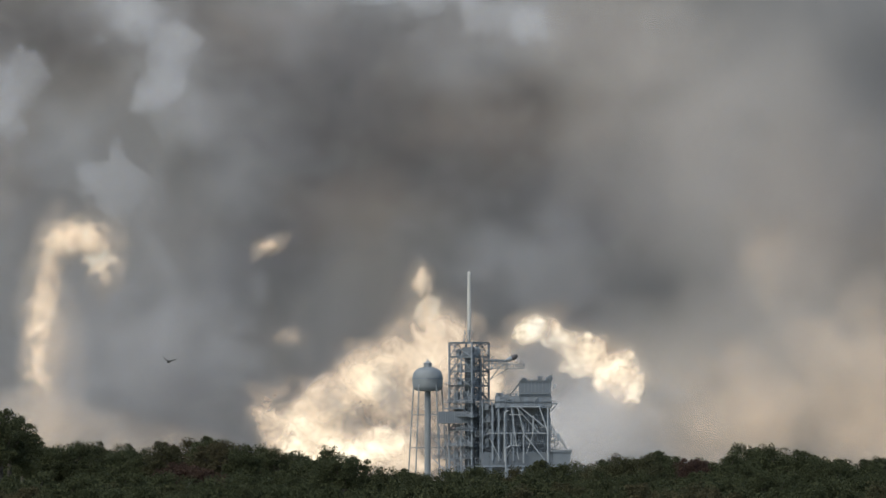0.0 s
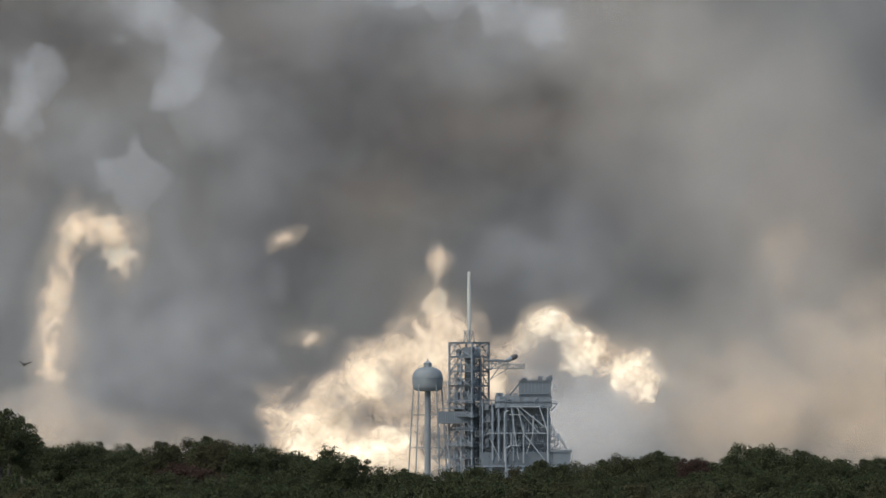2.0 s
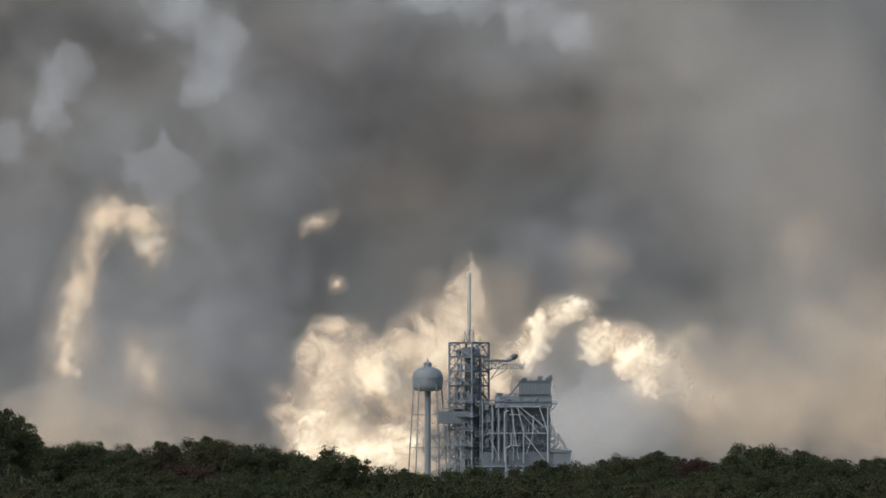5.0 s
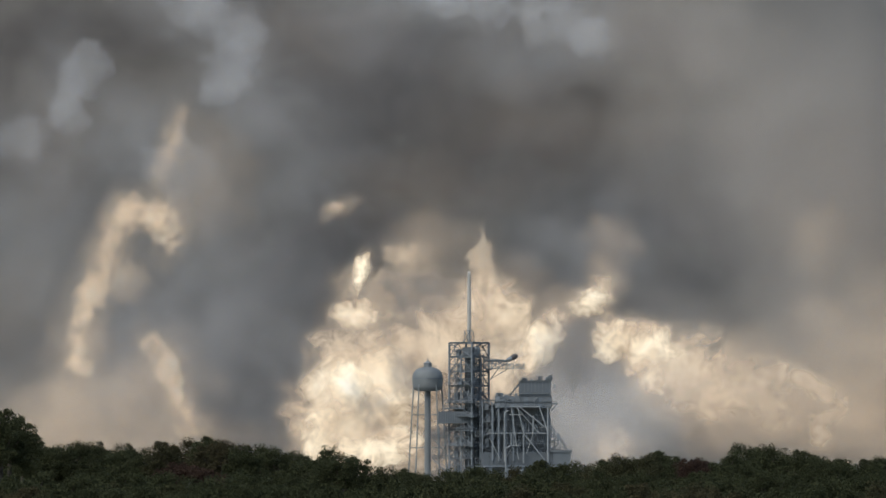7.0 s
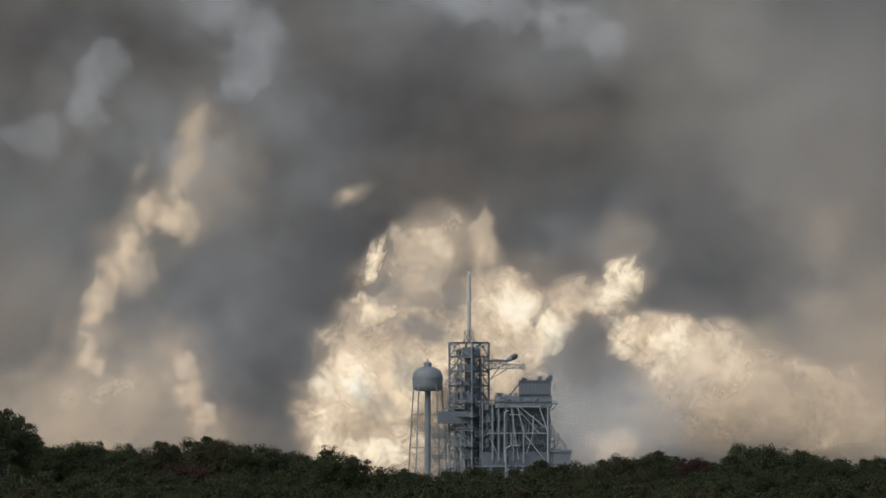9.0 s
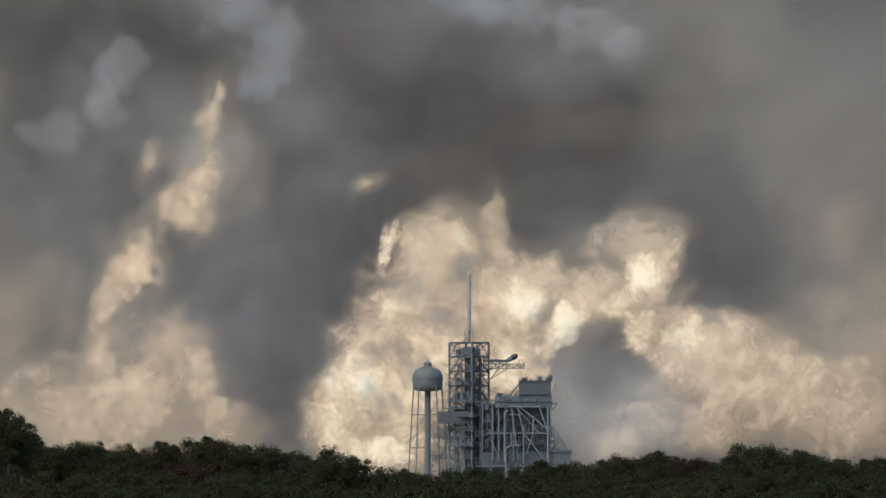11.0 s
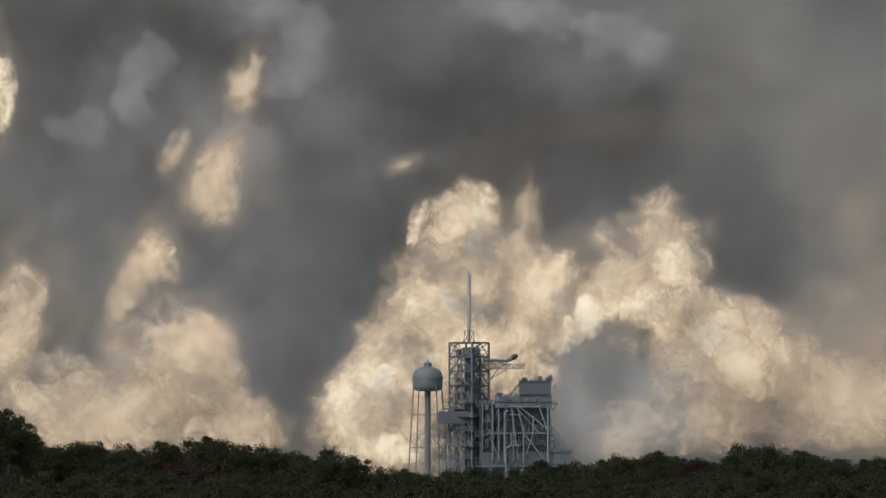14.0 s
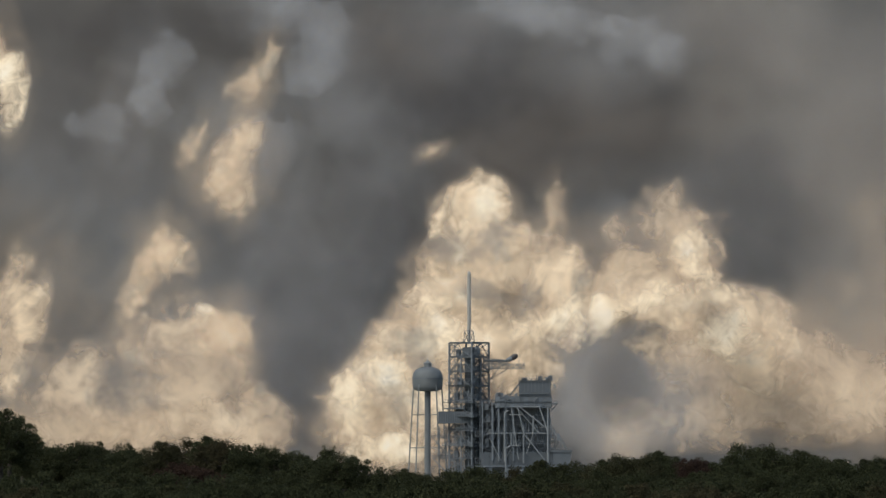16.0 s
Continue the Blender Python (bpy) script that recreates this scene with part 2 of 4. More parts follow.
# ---- the fixed service tower ----
def build_tower():
    side, base, levels = 6.1, 13.0, 12
    rise = 75.2 / levels
    t = thing("service_tower", pose(11.3, 0, base, 0, 0, -36.6), "tall grey steel lattice service tower on the pad", "tower")
    corners = [(-side, -side), (side, -side), (side, side), (-side, side)]
    for c in corners:
        bar("corner_post", (*c, 0), (*c, 75.2), 0.68, STEEL, t)
    for k in range(1, levels + 1):
        z = k * rise
        for a, b in zip(corners, corners[1:] + corners[:1]):
            bar("ring_beam", (*a, z), (*b, z), 0.65 if k == levels else 0.48, STEEL, t)
        if k < levels:
            lo = -side if k % 3 else -side - 1.2
            deck = block("floor_deck", (lo, lo, z + 0.3), (side, side, z + 0.5), DARK, t)
            railing((lo, lo), (side, lo), z + 0.5, deck)
            railing((side, lo), (side, side), z + 0.5, deck)
            block("equipment_box", (-4.6 + (k * 2.3) % 3, -5.2, z + 0.5), (-2.6 + (k * 2.3) % 3, -3.6, z + 2.2 + (k % 3) * 0.6), STEEL if k % 2 else PALE, t)
            block("equipment_box", (2.9, -2.5 + (k * 1.7) % 3, z + 0.5), (5.2, -0.3 + (k * 1.7) % 3, z + 2.6 + (k % 2)), DARK if k % 2 else STEEL, t)
        zl = z - rise
        for i, (a, b) in enumerate(zip(corners, corners[1:] + corners[:1])):
            mid = ((a[0] + b[0]) / 2, (a[1] + b[1]) / 2)
            if (k + i) % 2:
                bar("brace", (*a, zl), (*mid, z), 0.3, STEEL, t)
                bar("brace", (*b, zl), (*mid, z), 0.3, STEEL, t)
            else:
                bar("brace", (*a, z), (*b, zl), 0.3, STEEL, t)
        half = zl + rise / 2
        for a, c in zip(corners, corners[1:] + corners[:1]):
            bar("girt", (*a, half), (*c, half), 0.22, STEEL, t)
        bar("fine_brace", (-side, -side, half), (0, -side, z), 0.18, STEEL, t)
        bar("fine_brace", (side, -side, half), (0, -side, zl), 0.18, STEEL, t)
        bar("fine_brace", (side, -side, half), (side, 0, z), 0.18, STEEL, t)
        bar("fine_brace", (side, side, half), (side, 0, zl), 0.18, STEEL, t)
        bar("stair_stringer", (-4.8, 4.8, zl), (3.2, 4.8, z), 0.45, STEEL, t)
    for c in ((0.3, -side), (side, 0.3)):
        bar("middle_post", (*c, 0), (*c, 70), 0.5, STEEL, t)
    block("back_wall", (-5.2, 4.9, 0), (4.0, 5.3, 44), DARK, t)
    block("elevator_shaft", (-0.8, -2.2, 0), (2.4, 1.4, 70.5), DARK, t, "dark clad lift shaft")
    block("cable_duct", (3.4, 2.2, 0), (4.6, 3.4, 68), STEEL, t)
    rng = random.Random(21)
    for k in range(levels):
        z = k * rise + 0.5
        for _ in range(7 if k < 6 else 2):
            x, y = rng.uniform(-5.4, 4.4), rng.uniform(-5.4, 4.4)
            w, d, h = rng.uniform(0.5, 2.0), rng.uniform(0.5, 1.6), rng.uniform(0.9, 4.2)
            block("equipment_box", (x, y, z), (x + w, y + d, z + h), rng.choice((STEEL, DARK, PANEL)), t, bevel=0.04)
        for _ in range(3):
            x, h = rng.uniform(-5.5, 5.5), rng.uniform(1.5, 5.0)
            bar("pipe_run", (x, -5.6, z + h), (x + rng.choice((-1, 1)) * rng.uniform(1.5, 4), -5.6, z + h), 0.3, STEEL, t, "tube")
            bar("pipe_run", (5.7, x, z + h), (5.7, max(-5.5, min(5.5, x + rng.uniform(-4, 4))), z + h), 0.3, STEEL, t, "tube")
        bar("hanger", (-side + 3.0, -side, z), (-side + 3.0, -side, z + rise - 0.6), 0.28, STEEL, t)
        bar("hanger", (side, -2.6, z), (side, -2.6, z + rise - 0.6), 0.28, STEEL, t)
        bar("knee_brace", (-side, -side, z + rise - 2.4), (-side + 2.2, -side, z + rise - 0.4), 0.25, STEEL, t)
        bar("knee_brace", (side, -side + 2.2, z + rise - 0.4), (side, -side, z + rise - 2.4), 0.25, STEEL, t)
    for x, y, top in ((-3.2, -5.0, 62), (-2.4, -5.0, 70), (3.6, -5.2, 55), (5.2, -3.8, 66), (5.2, 1.5, 60), (4.9, 3.9, 70), (0.9, -5.4, 48)):
        bar("riser_pipe", (x, y, 0), (x, y, top), 0.45, STEEL, t, "tube")
    for z, w in ((49.2, 1.8), (43.2, 2.6), (37.0, 1.6), (30.5, 2.2)):
        way = block("outer_walkway", (-side - w, -side - w, z), (side + w, -side, z + 0.3), STEEL, t, bevel=0.03)
        railing((-side - w, -side - w), (side + w, -side - w), z + 0.3, way)
        way = block("outer_walkway", (side, -side - w, z - 0.35), (side + w, side, z - 0.05), STEEL, t, bevel=0.03)
        railing((side + w, -side - w), (side + w, side), z, way)
    # thin pipes, conduits and ladders on the two near faces
    for _ in range(110):
        p, z, w = rng.uniform(-5.8, 5.8), rng.uniform(1, 69), rng.uniform(0.12, 0.24)
        run = rng.choice(((0, 2.5), (0, 4.5), (2.2, 0), (3.2, 0), (1.6, 2.4), (-1.6, 2.4)))
        q = max(-5.9, min(5.9, p + run[0]))
        mat = rng.choice((STEEL, DARK, STEEL, PALE))
        if rng.random() < 0.55:
            bar("conduit", (p, -6.0, z), (q, -6.0, z + run[1] + 0.01), w, mat, t, "tube")
        else:
            bar("conduit", (6.0, p, z), (6.0, q, z + run[1] + 0.01), w, mat, t, "tube")
    # machine room and tank below the roof frame
    block("machine_room", (-0.5, -4.4, 69.3), (4.6, 0.6, 73.2), PANEL, t, "pale grey machine house", 0.2)
    bm = lathe(bmesh.new(), [(0.1, 0), (1.5, 0.3), (2.0, 1.2), (2.0, 3.2), (1.4, 4.1), (0.1, 4.5)], 18)
    tank = part("vent_tank", bm, PALE, t, smooth=True)
    tank.matrix_basis = pose(4.0, -0.5, 69.2)
    # mast foot: a small lattice, and the lightning mast on it
    for x, y in ((-1.3, -1.3), (1.3, -1.3), (1.3, 1.3), (-1.3, 1.3)):
        bar("mast_leg", (x * 1.3, y * 1.3, 75.2), (x, y, 80.3), 0.32, STEEL, t)
        bar("mast_brace", (x * 1.2, y * 1.2, 75.4), (-y, x, 80.2), 0.2, STEEL, t)
        bar("mast_ring", (x * 1.25, y * 1.25, 80.4), (-y * 1.25, x * 1.25, 80.4), 0.25, STEEL, t)
        bar("roof_brace", (x * 1.3, y * 1.3, 75.2), (x * 4.6, y * 4.6, 75.3), 0.4, STEEL, t)
    mast = part("lightning_mast", lathe(bmesh.new(), [(0.5, 75.3), (0.62, 77), (0.85, 80.3), (0.82, 92), (0.72, 104.5), (0.75, 104.7), (0.75, 105.5), (0.3, 106.2)], 16), MASTW, t, "tall white fibreglass lightning mast", True)
    part("mast_tip", lathe(bmesh.new(), [(0.25, 106.2), (0.12, 106.4), (0.05, 107.4)], 8), DARK, mast)
    return t


build_tower()


def truss(t, p, q, w, h, n, material, thin=0.22):
    """A box truss between p and q: four chords, verticals and diagonals."""
    p, q = Vector(p), Vector(q)
    along = (q - p) / n
    sidev = along.cross(Vector((0, 0, 1))).normalized() * (w / 2)
    up = Vector((0, 0, h))
    for s in (sidev, -sidev):
        bar("chord", p + s, q + s, thin * 1.3, material, t)
        bar("chord", p + s + up, q + s + up, thin * 1.3, material, t)
        for i in range(n + 1):
            a = p + along * i
            bar("upright", a + s, a + s + up, thin, material, t)
            if i < n:
                bar("diagonal", a + s + (up if i % 2 else Vector()), a + along + s + (Vector() if i % 2 else up), thin, material, t)
    for i in range(n + 1):
        a = p + along * i
        bar("cross_beam", a + sidev, a - sidev, thin, material, t)


def build_arms():
    t = thing("vent_hood_arm", pose(20.0, -2.0, 0), "grey steel swing arm ending in a dark vent cap", "access arm")
    truss(t, (-2, 0, 79.6), (8, -2, 78.6), 1.6, 1.9, 6, STEEL)
    bar("arm_tube", (-2, 0, 80.5), (8.5, -2, 80.3), 1.0, STEEL, t, "tube")
    hood = part("vent_hood", lathe(bmesh.new(), [(0.3, -2.4), (0.7, -2.0), (1.0, -0.6), (1.15, 1.4), (0.9, 2.2), (0.4, 2.6)], 16), STEEL, t, "grey vent hood", True)
    hood.matrix_basis = pose(9.4, -2, 81.3, 0, 62, 0)
    cap = part("vent_cap", lathe(bmesh.new(), [(0.2, 0.2), (1.2, 0.5), (1.3, 1.7), (1.0, 2.7), (0.6, 3.2), (0.2, 3.4)], 16), BLACK, hood, "black cap", True)
    bar("stay", (-1, 0, 76.0), (7, -2, 78.6), 0.3, STEEL, t)
    a = thing("access_arm", pose(20.0, -3.0, 0), "open lattice crew access arm reaching out from the tower", "access arm")
    truss(a, (-2, 0, 76.9), (15.1, -2, 76.9), 1.8, 2.0, 11, PALE, 0.2)
    for x in (4.0, 8.0):
        bar("stay", (-0.5, 0, 70.5 + x * 0.15), (x, -1, 76.9), 0.3, PALE, a)
    bar("end_post", (12.9, -1.7, 76.9), (12.9, -1.7, 80.8), 0.3, PALE, a)
    bar("end_post", (15.1, -2, 76.4), (15.1, -2, 79.8), 0.3, PALE, a)
    # platforms on the tower's near side
    p = thing("umbilical_platform", pose(0, -4, 0), "grey walled platform bracketed to the tower's side", "platform")
    block("cabin", (-2.0, -2.5, 53.6), (13.0, 2.0, 58.4), DARK, p, "ribbed grey panel wall")
    for i in range(16):
        bar("rib", (-1.9 + i * 0.98, -2.55, 53.7), (-1.9 + i * 0.98, -2.55, 58.3), 0.2, STEEL, p)
    deck = block("upper_deck", (0.5, -3.0, 59.4), (9.5, 2.0, 59.9), STEEL, p)
    railing((0.5, -3.0), (9.5, -3.0), 59.9, deck)
    block("ledge", (-2.2, -2.8, 53.2), (13.2, 2.2, 53.6), STEEL, p)
    b = thing("side_bracket", pose(0, 0, 0), "small lattice brackets and walkway braced to the tower", "platform")
    for z in (47.0, 38.2):
        truss(b, (3.0, 0, z), (-4.8, 0, z), 1.6, 1.1, 5, STEEL, 0.2)
        railing((-4.8, -0.8), (2.5, -0.8), z + 1.1, b)
    for x0, z0, x1, z1 in ((-4.4, 47, 2.6, 38.6), (-4.4, 38.2, 2.6, 31.0), (2.6, 47, -1.0, 38.6), (-3.0, 24.0, 2.6, 34)):
        bar("brace", (x0, -0.4, z0), (x1, -0.4, z1), 0.4, STEEL, b)
    bar("downpipe", (-1.6, 0, 10), (-1.6, 0, 52), 0.45, STEEL, b, "tube")
    bar("downpipe", (1.4, 0, 10), (1.4, 0, 52), 0.35, STEEL, b, "tube")


build_arms()


# ---- the rotating service structure ----
def build_rotating():
    t = thing("rotating_structure", pose(0, -10, 0), "bulky grey rotating service structure with pale tube frame", "gantry")
    house = block("upper_house", (32.8, -4, 65.0), (46.6, 8, 71.6), PANEL, t, "grey clad upper room", 0.15)
    bar("cornice", (32.6, -4.3, 71.5), (46.8, -4.3, 71.5), 0.45, STEEL, t)
    bar("pale_ledge", (32.8, -4.3, 66.0), (45.6, -4.3, 66.0), 0.4, PALE, t)
    block("roof_fan", (41.0, -2, 71.6), (42.6, 0.5, 73.6), DARK, t)
    block("roof_fan", (45.5, -2, 71.6), (47.3, 0.5, 73.9), DARK, t)
    for x in (40.4, 41.9, 42.9, 45.4, 47.2):
        bar("roof_post", (x, -3, 71.6), (x, -3, 74.4 - (x % 2) * 0.7), 0.3, DARK, t, "tube")
    railing((33, -3.9), (46.5, -3.9), 71.6, house)
    bar("hoist_stay", (33.4, -3, 70.8), (28.8, -3, 65.2), 0.6, STEEL, t)
    lower_house = block("main_house", (22.4, -3.6, 59.8), (47.0, 10, 65.0), PANEL, t, "grey clad room below the roof", 0.15)
    for i in range(12):
        block("wall_panel", (22.9 + i * 2.0, -3.72, 60.2), (24.7 + i * 2.0, -3.58, 64.6), PANEL if i % 3 else STEEL, lower_house, bevel=0.02)
    block("roof_clutter", (22.8, -2, 65.0), (26.0, 2, 66.4), STEEL, t)
    railing((22.4, -3.6), (32.0, -3.6), 65.0, lower_house)
    balcony = block("side_balcony", (46.6, -5, 61.4), (49.4, 2, 62.0), STEEL, t)
    railing((46.6, -5), (49.4, -5), 62.0, balcony)
    bar("balcony_brace", (46.6, -4, 58.4), (49.2, -4, 61.4), 0.4, STEEL, t)
    bar("lamp_bracket", (46.8, -4, 67.6), (48.4, -4, 68.6), 0.2, STEEL, t)
    block("flood_lamp_box", (47.8, -4.4, 68.2), (48.6, -3.6, 70.0), PALE, t)
    hinge = ((17.0, -2.0), (21.2, -2.0), (21.2, 3.0), (17.0, 3.0))
    for c in hinge:
        bar("hinge_post", (*c, 13), (*c, 62.5), 0.6, STEEL, t)
    for i in range(9):
        z = 16 + i * 5.4
        for a, c in zip(hinge, hinge[1:] + hinge[:1]):
            bar("hinge_ring", (*a, z), (*c, z), 0.4, STEEL, t)
            bar("hinge_brace", (*a, z), (*c, z + 5.4 if i < 8 else z), 0.3, STEEL, t)
        block("hinge_box", (17.6 + (i * 1.3) % 2, -1.6, z), (19.4 + (i * 1.3) % 2, 1.5, z + 2.4 + i % 2), DARK, t, bevel=0.05)
    block("stair_core", (17.6, 4.0, 34.5), (25.0, 9.0, 61.5), PANEL, t, "grey clad stair core", 0.1)
    for i in range(10):
        z = 36 + i * 2.6
        bar("core_ledge", (17.4, 3.8, z), (25.0, 3.8, z), 0.35, STEEL if i % 2 else DARK, t)
        bar("core_brace", (17.6 + (i % 2) * 3.6, 3.5, z), (21.2 + (i % 2) * 3.6, 3.5, z + 2.6), 0.3, STEEL, t)
    for i in range(5):
        z = 41.8 + i * 2.7
        landing = block("stair_box", (46.2 + i * 0.2, -1.0, z), (50.6 - i * 0.9, 2.5, z + 0.35), STEEL, t, bevel=0.03)
        railing((46.2 + i * 0.2, -1.0), (50.6 - i * 0.9, -1.0), z + 0.35, landing)
        bar("stair_brace", (46.4, -1.2, z), (50.2 - i * 0.9, -1.2, z + 2.7), 0.3, PALE if i % 2 else STEEL, t)
    for x in (46.4, 48.2):
        bar("stair_tower_post", (x, -1.1, 34), (x, -1.1, 55.5 if x < 47 else 50), 0.35, STEEL, t)
    rng = random.Random(8)
    for i in range(46):
        x, z = rng.uniform(21.5, 43.5), rng.uniform(41, 58)
        w, h = rng.uniform(0.5, 2.4), rng.uniform(0.6, 3.0)
        block("wall_fitting", (x, rng.uniform(-0.6, 0.6), z), (x + w, 1.4, z + h), rng.choice((STEEL, PANEL, DARK, DARK)), t, bevel=0.04)
    for i in range(15):
        x = 21.6 + i * 1.6
        bar("service_pipe", (x, 0.2, 40.6), (x, 0.2, rng.uniform(50, 59.5)), 0.3, STEEL, t, "tube")
    for i in range(16):
        x = rng.uniform(23.0, 46.0)
        top = 65.0 if x < 32 else 71.6
        block("roof_unit", (x, -3, top), (x + rng.uniform(0.5, 1.6), 0, top + rng.uniform(0.4, 1.5)), STEEL, t, bevel=0.04)
    # conduits and small members before the cladding and the recess
    for _ in range(90):
        x, z, w = rng.uniform(21.8, 45.0), rng.uniform(35.5, 64.0), rng.uniform(0.13, 0.26)
        run = rng.choice(((0, 2.5), (0, 5.0), (2.4, 0), (3.8, 0), (2.0, 3.0), (-2.0, 3.0)))
        y = -3.95 if z > 59.5 else -1.5
        bar("conduit", (x, y, z), (max(21.6, min(46.8, x + run[0])), y, min(64.9, z + run[1] + 0.01)), w, rng.choice((STEEL, DARK, STEEL, PALE)), t, "tube")
    for i in range(9):
        bar("house_rib", (33.6 + i * 1.55, -4.15, 66.4), (33.6 + i * 1.55, -4.15, 71.2), 0.2, STEEL, house)
    bar("house_band", (22.4, -3.95, 62.4), (47.0, -3.95, 62.4), 0.3, DARK, t)
    bar("house_band", (22.4, -3.95, 60.0), (47.0, -3.95, 60.0), 0.45, STEEL, t)
    # clean-room block behind the tube frame
    block("payload_room", (24.5, 1.5, 40.5), (46.2, 12, 59.8), PANEL, t, "dark recessed room", 0.1)
    for i in range(9):
        bar("wall_rib", (25.5 + i * 2.3, 1.3, 40.6), (25.5 + i * 2.3, 1.3, 59.6), 0.35, STEEL, t)
    for z in (44.2, 48.8, 54.4):
        gallery = block("gallery", (21.0, -1.0, z), (45.0, 1.4, z + 0.4), STEEL, t)
        railing((21.0, -1.0), (45.0, -1.0), z + 0.4, gallery)
    for x in (21.4, 24.0, 27.2, 30.4):
        bar("column", (x, -3.4, 37), (x, -3.4, 60), 0.75, STEEL, t)
    for i, x in enumerate((21.4, 24.0)):
        for z in (37, 45, 53):
            bar("brace", (x, -3.4, z), (x + 2.8, -3.4, z + 8), 0.3, STEEL, t)
    F = -5.0
    def tube(x0, z0, x1, z1, w=0.75):
        bar("frame_tube", (x0, F, z0), (x1, F, z1), w * 0.68, PALE, t, "tube")
    tube(28.6, 60.3, 42.0, 60.3, 0.7)
    tube(19.0, 48.8, 45.5, 48.8, 0.7)
    tube(28.5, 56.8, 34.4, 56.8, 0.6)
    tube(29.5, 60.2, 32.6, 37.5, 0.8)
    tube(32.2, 60.3, 34.8, 48.8, 0.8)
    tube(34.8, 52.0, 34.8, 36.0, 1.0)
    tube(33.0, 60.3, 45.6, 50.2, 0.8)
    tube(31.4, 60.3, 41.6, 48.8, 0.6)
    tube(34.9, 48.6, 44.6, 36.4, 0.8)
    tube(41.6, 60.3, 45.2, 49.4, 0.8)
    tube(45.3, 60.0, 45.3, 36.0, 1.1)
    tube(26.5, 58.4, 26.5, 36.5, 0.8)
    tube(39.0, 48.8, 36.0, 40.0, 0.6)
    tube(39.0, 56.5, 38.8, 49.0, 0.9)
    tube(26.5, 37.0, 31.5, 46.0, 0.45)
    tube(20.0, 47.0, 25.0, 37.0, 0.45)
    for i in range(6):
        a, b = i * 15, (i + 1) * 15
        ax, az = 28.6 - 2.0 * math.cos(radians(a)), 56.6 + 2.0 * math.sin(radians(a))
        bx, bz = 28.6 - 2.0 * math.cos(radians(b)), 56.6 + 2.0 * math.sin(radians(b))
        tube(ax, az, bx, bz, 0.7)
    # vent pipe that steps down the front
    for a, b in (((29.4, 48.8), (29.4, 43.6)), ((29.4, 43.6), (27.0, 42.2)), ((27.0, 42.2), (27.0, 30.0)), ((33.4, 43.5), (28.4, 43.5)), ((27.2, 33.2), (34.0, 33.2)), ((34.0, 33.4), (33.4, 28.0))):
        bar("vent_pipe", (a[0], F - 0.8, a[1]), (b[0], F - 0.8, b[1]), 0.6, PALE, t, "tube")
    # base and the stair on the far end
    block("base_wall", (16.5, -3.0, 35.0), (48.5, 10, 40.6), DARK, t, "grey panelled base", 0.1)
    for i in range(15):
        bar("base_rib", (17.5 + i * 2.1, -3.1, 35.1), (17.5 + i * 2.1, -3.1, 40.4), 0.3, DARK, t)
    block("base_deck", (13.5, -4.4, 34.2), (50.0, 10, 35.0), STEEL, t)
    block("lower_wall", (20.0, -2.0, 12.9), (48.0, 9, 34.2), DARK, t)
    for x in (20.5, 27.5, 34.5, 41.5, 47.8):
        bar("leg", (x, -3.2, 12.9), (x, -3.2, 34.2), 1.0, STEEL, t)
    for i in range(6):
        a, b = (45.5 + i * 1.35, 52.5 - i * 1.75), (45.5 + (i + 1) * 1.35, 52.5 - (i + 1) * 1.75)
        bar("stair_flight", (a[0], -3.6, a[1]), (b[0], -3.6, b[1]), 0.55, PALE, t)
        bar("stair_post", (a[0], -3.6, a[1] - 4.0 + i * 0.3), (a[0], -3.6, a[1] + 1.3), 0.25, STEEL, t)
        bar("stair_rail", (a[0], -3.6, a[1] + 1.3), (b[0], -3.6, b[1] + 1.3), 0.2, STEEL, t)
    block("stair_landing", (46.0, -4.4, 45.6), (50.2, -1.5, 46.0), STEEL, t)
    block("landing_box", (49.2, -4.0, 46.0), (50.4, -2.0, 48.8), STEEL, t)
    bm = bmesh.new()
    box(bm, (46.0, -4, 40.6), (55.8, 4, 41.6), 0.05)
    roof = part("annex_roof", bm, DARK, t)
    bm = bmesh.new()
    low = [bm.verts.new(c) for c in ((48.5, -3, 12.9), (53.2, -3, 12.9), (53.2, 3, 12.9), (48.5, 3, 12.9))]
    top = [bm.verts.new(c) for c in ((47.5, -3.6, 40.6), (55.0, -3.6, 40.6), (55.0, 3.6, 40.6), (47.5, 3.6, 40.6))]
    for i in range(4):
        bm.faces.new((low[i], low[(i + 1) % 4], top[(i + 1) % 4], top[i]))
    bm.faces.new(top), bm.faces.new(low[::-1])
    part("annex", bm, DARK, t, "flared grey annex")
    railing((46.0, -4), (55.8, -4), 41.6, roof)
    bar("annex_brace", (55.5, -3.8, 40.4), (54.0, -3.8, 33.0), 0.35, STEEL, t)
    # bridge between the two structures
    b = thing("bridge_truss", pose(0, -8, 0), "grey steel bridge truss between tower and gantry", "bridge")
    for z in (61.0, 47.5, 36.0):
        truss(b, (14.0, 0, z), (24.0, 0, z), 2.4, 2.2, 5, STEEL, 0.3)
    for x in (16.0, 19.0):
        bar("hanger", (x, 0, 30), (x, 0, 63), 0.5, STEEL, b)


build_rotating()


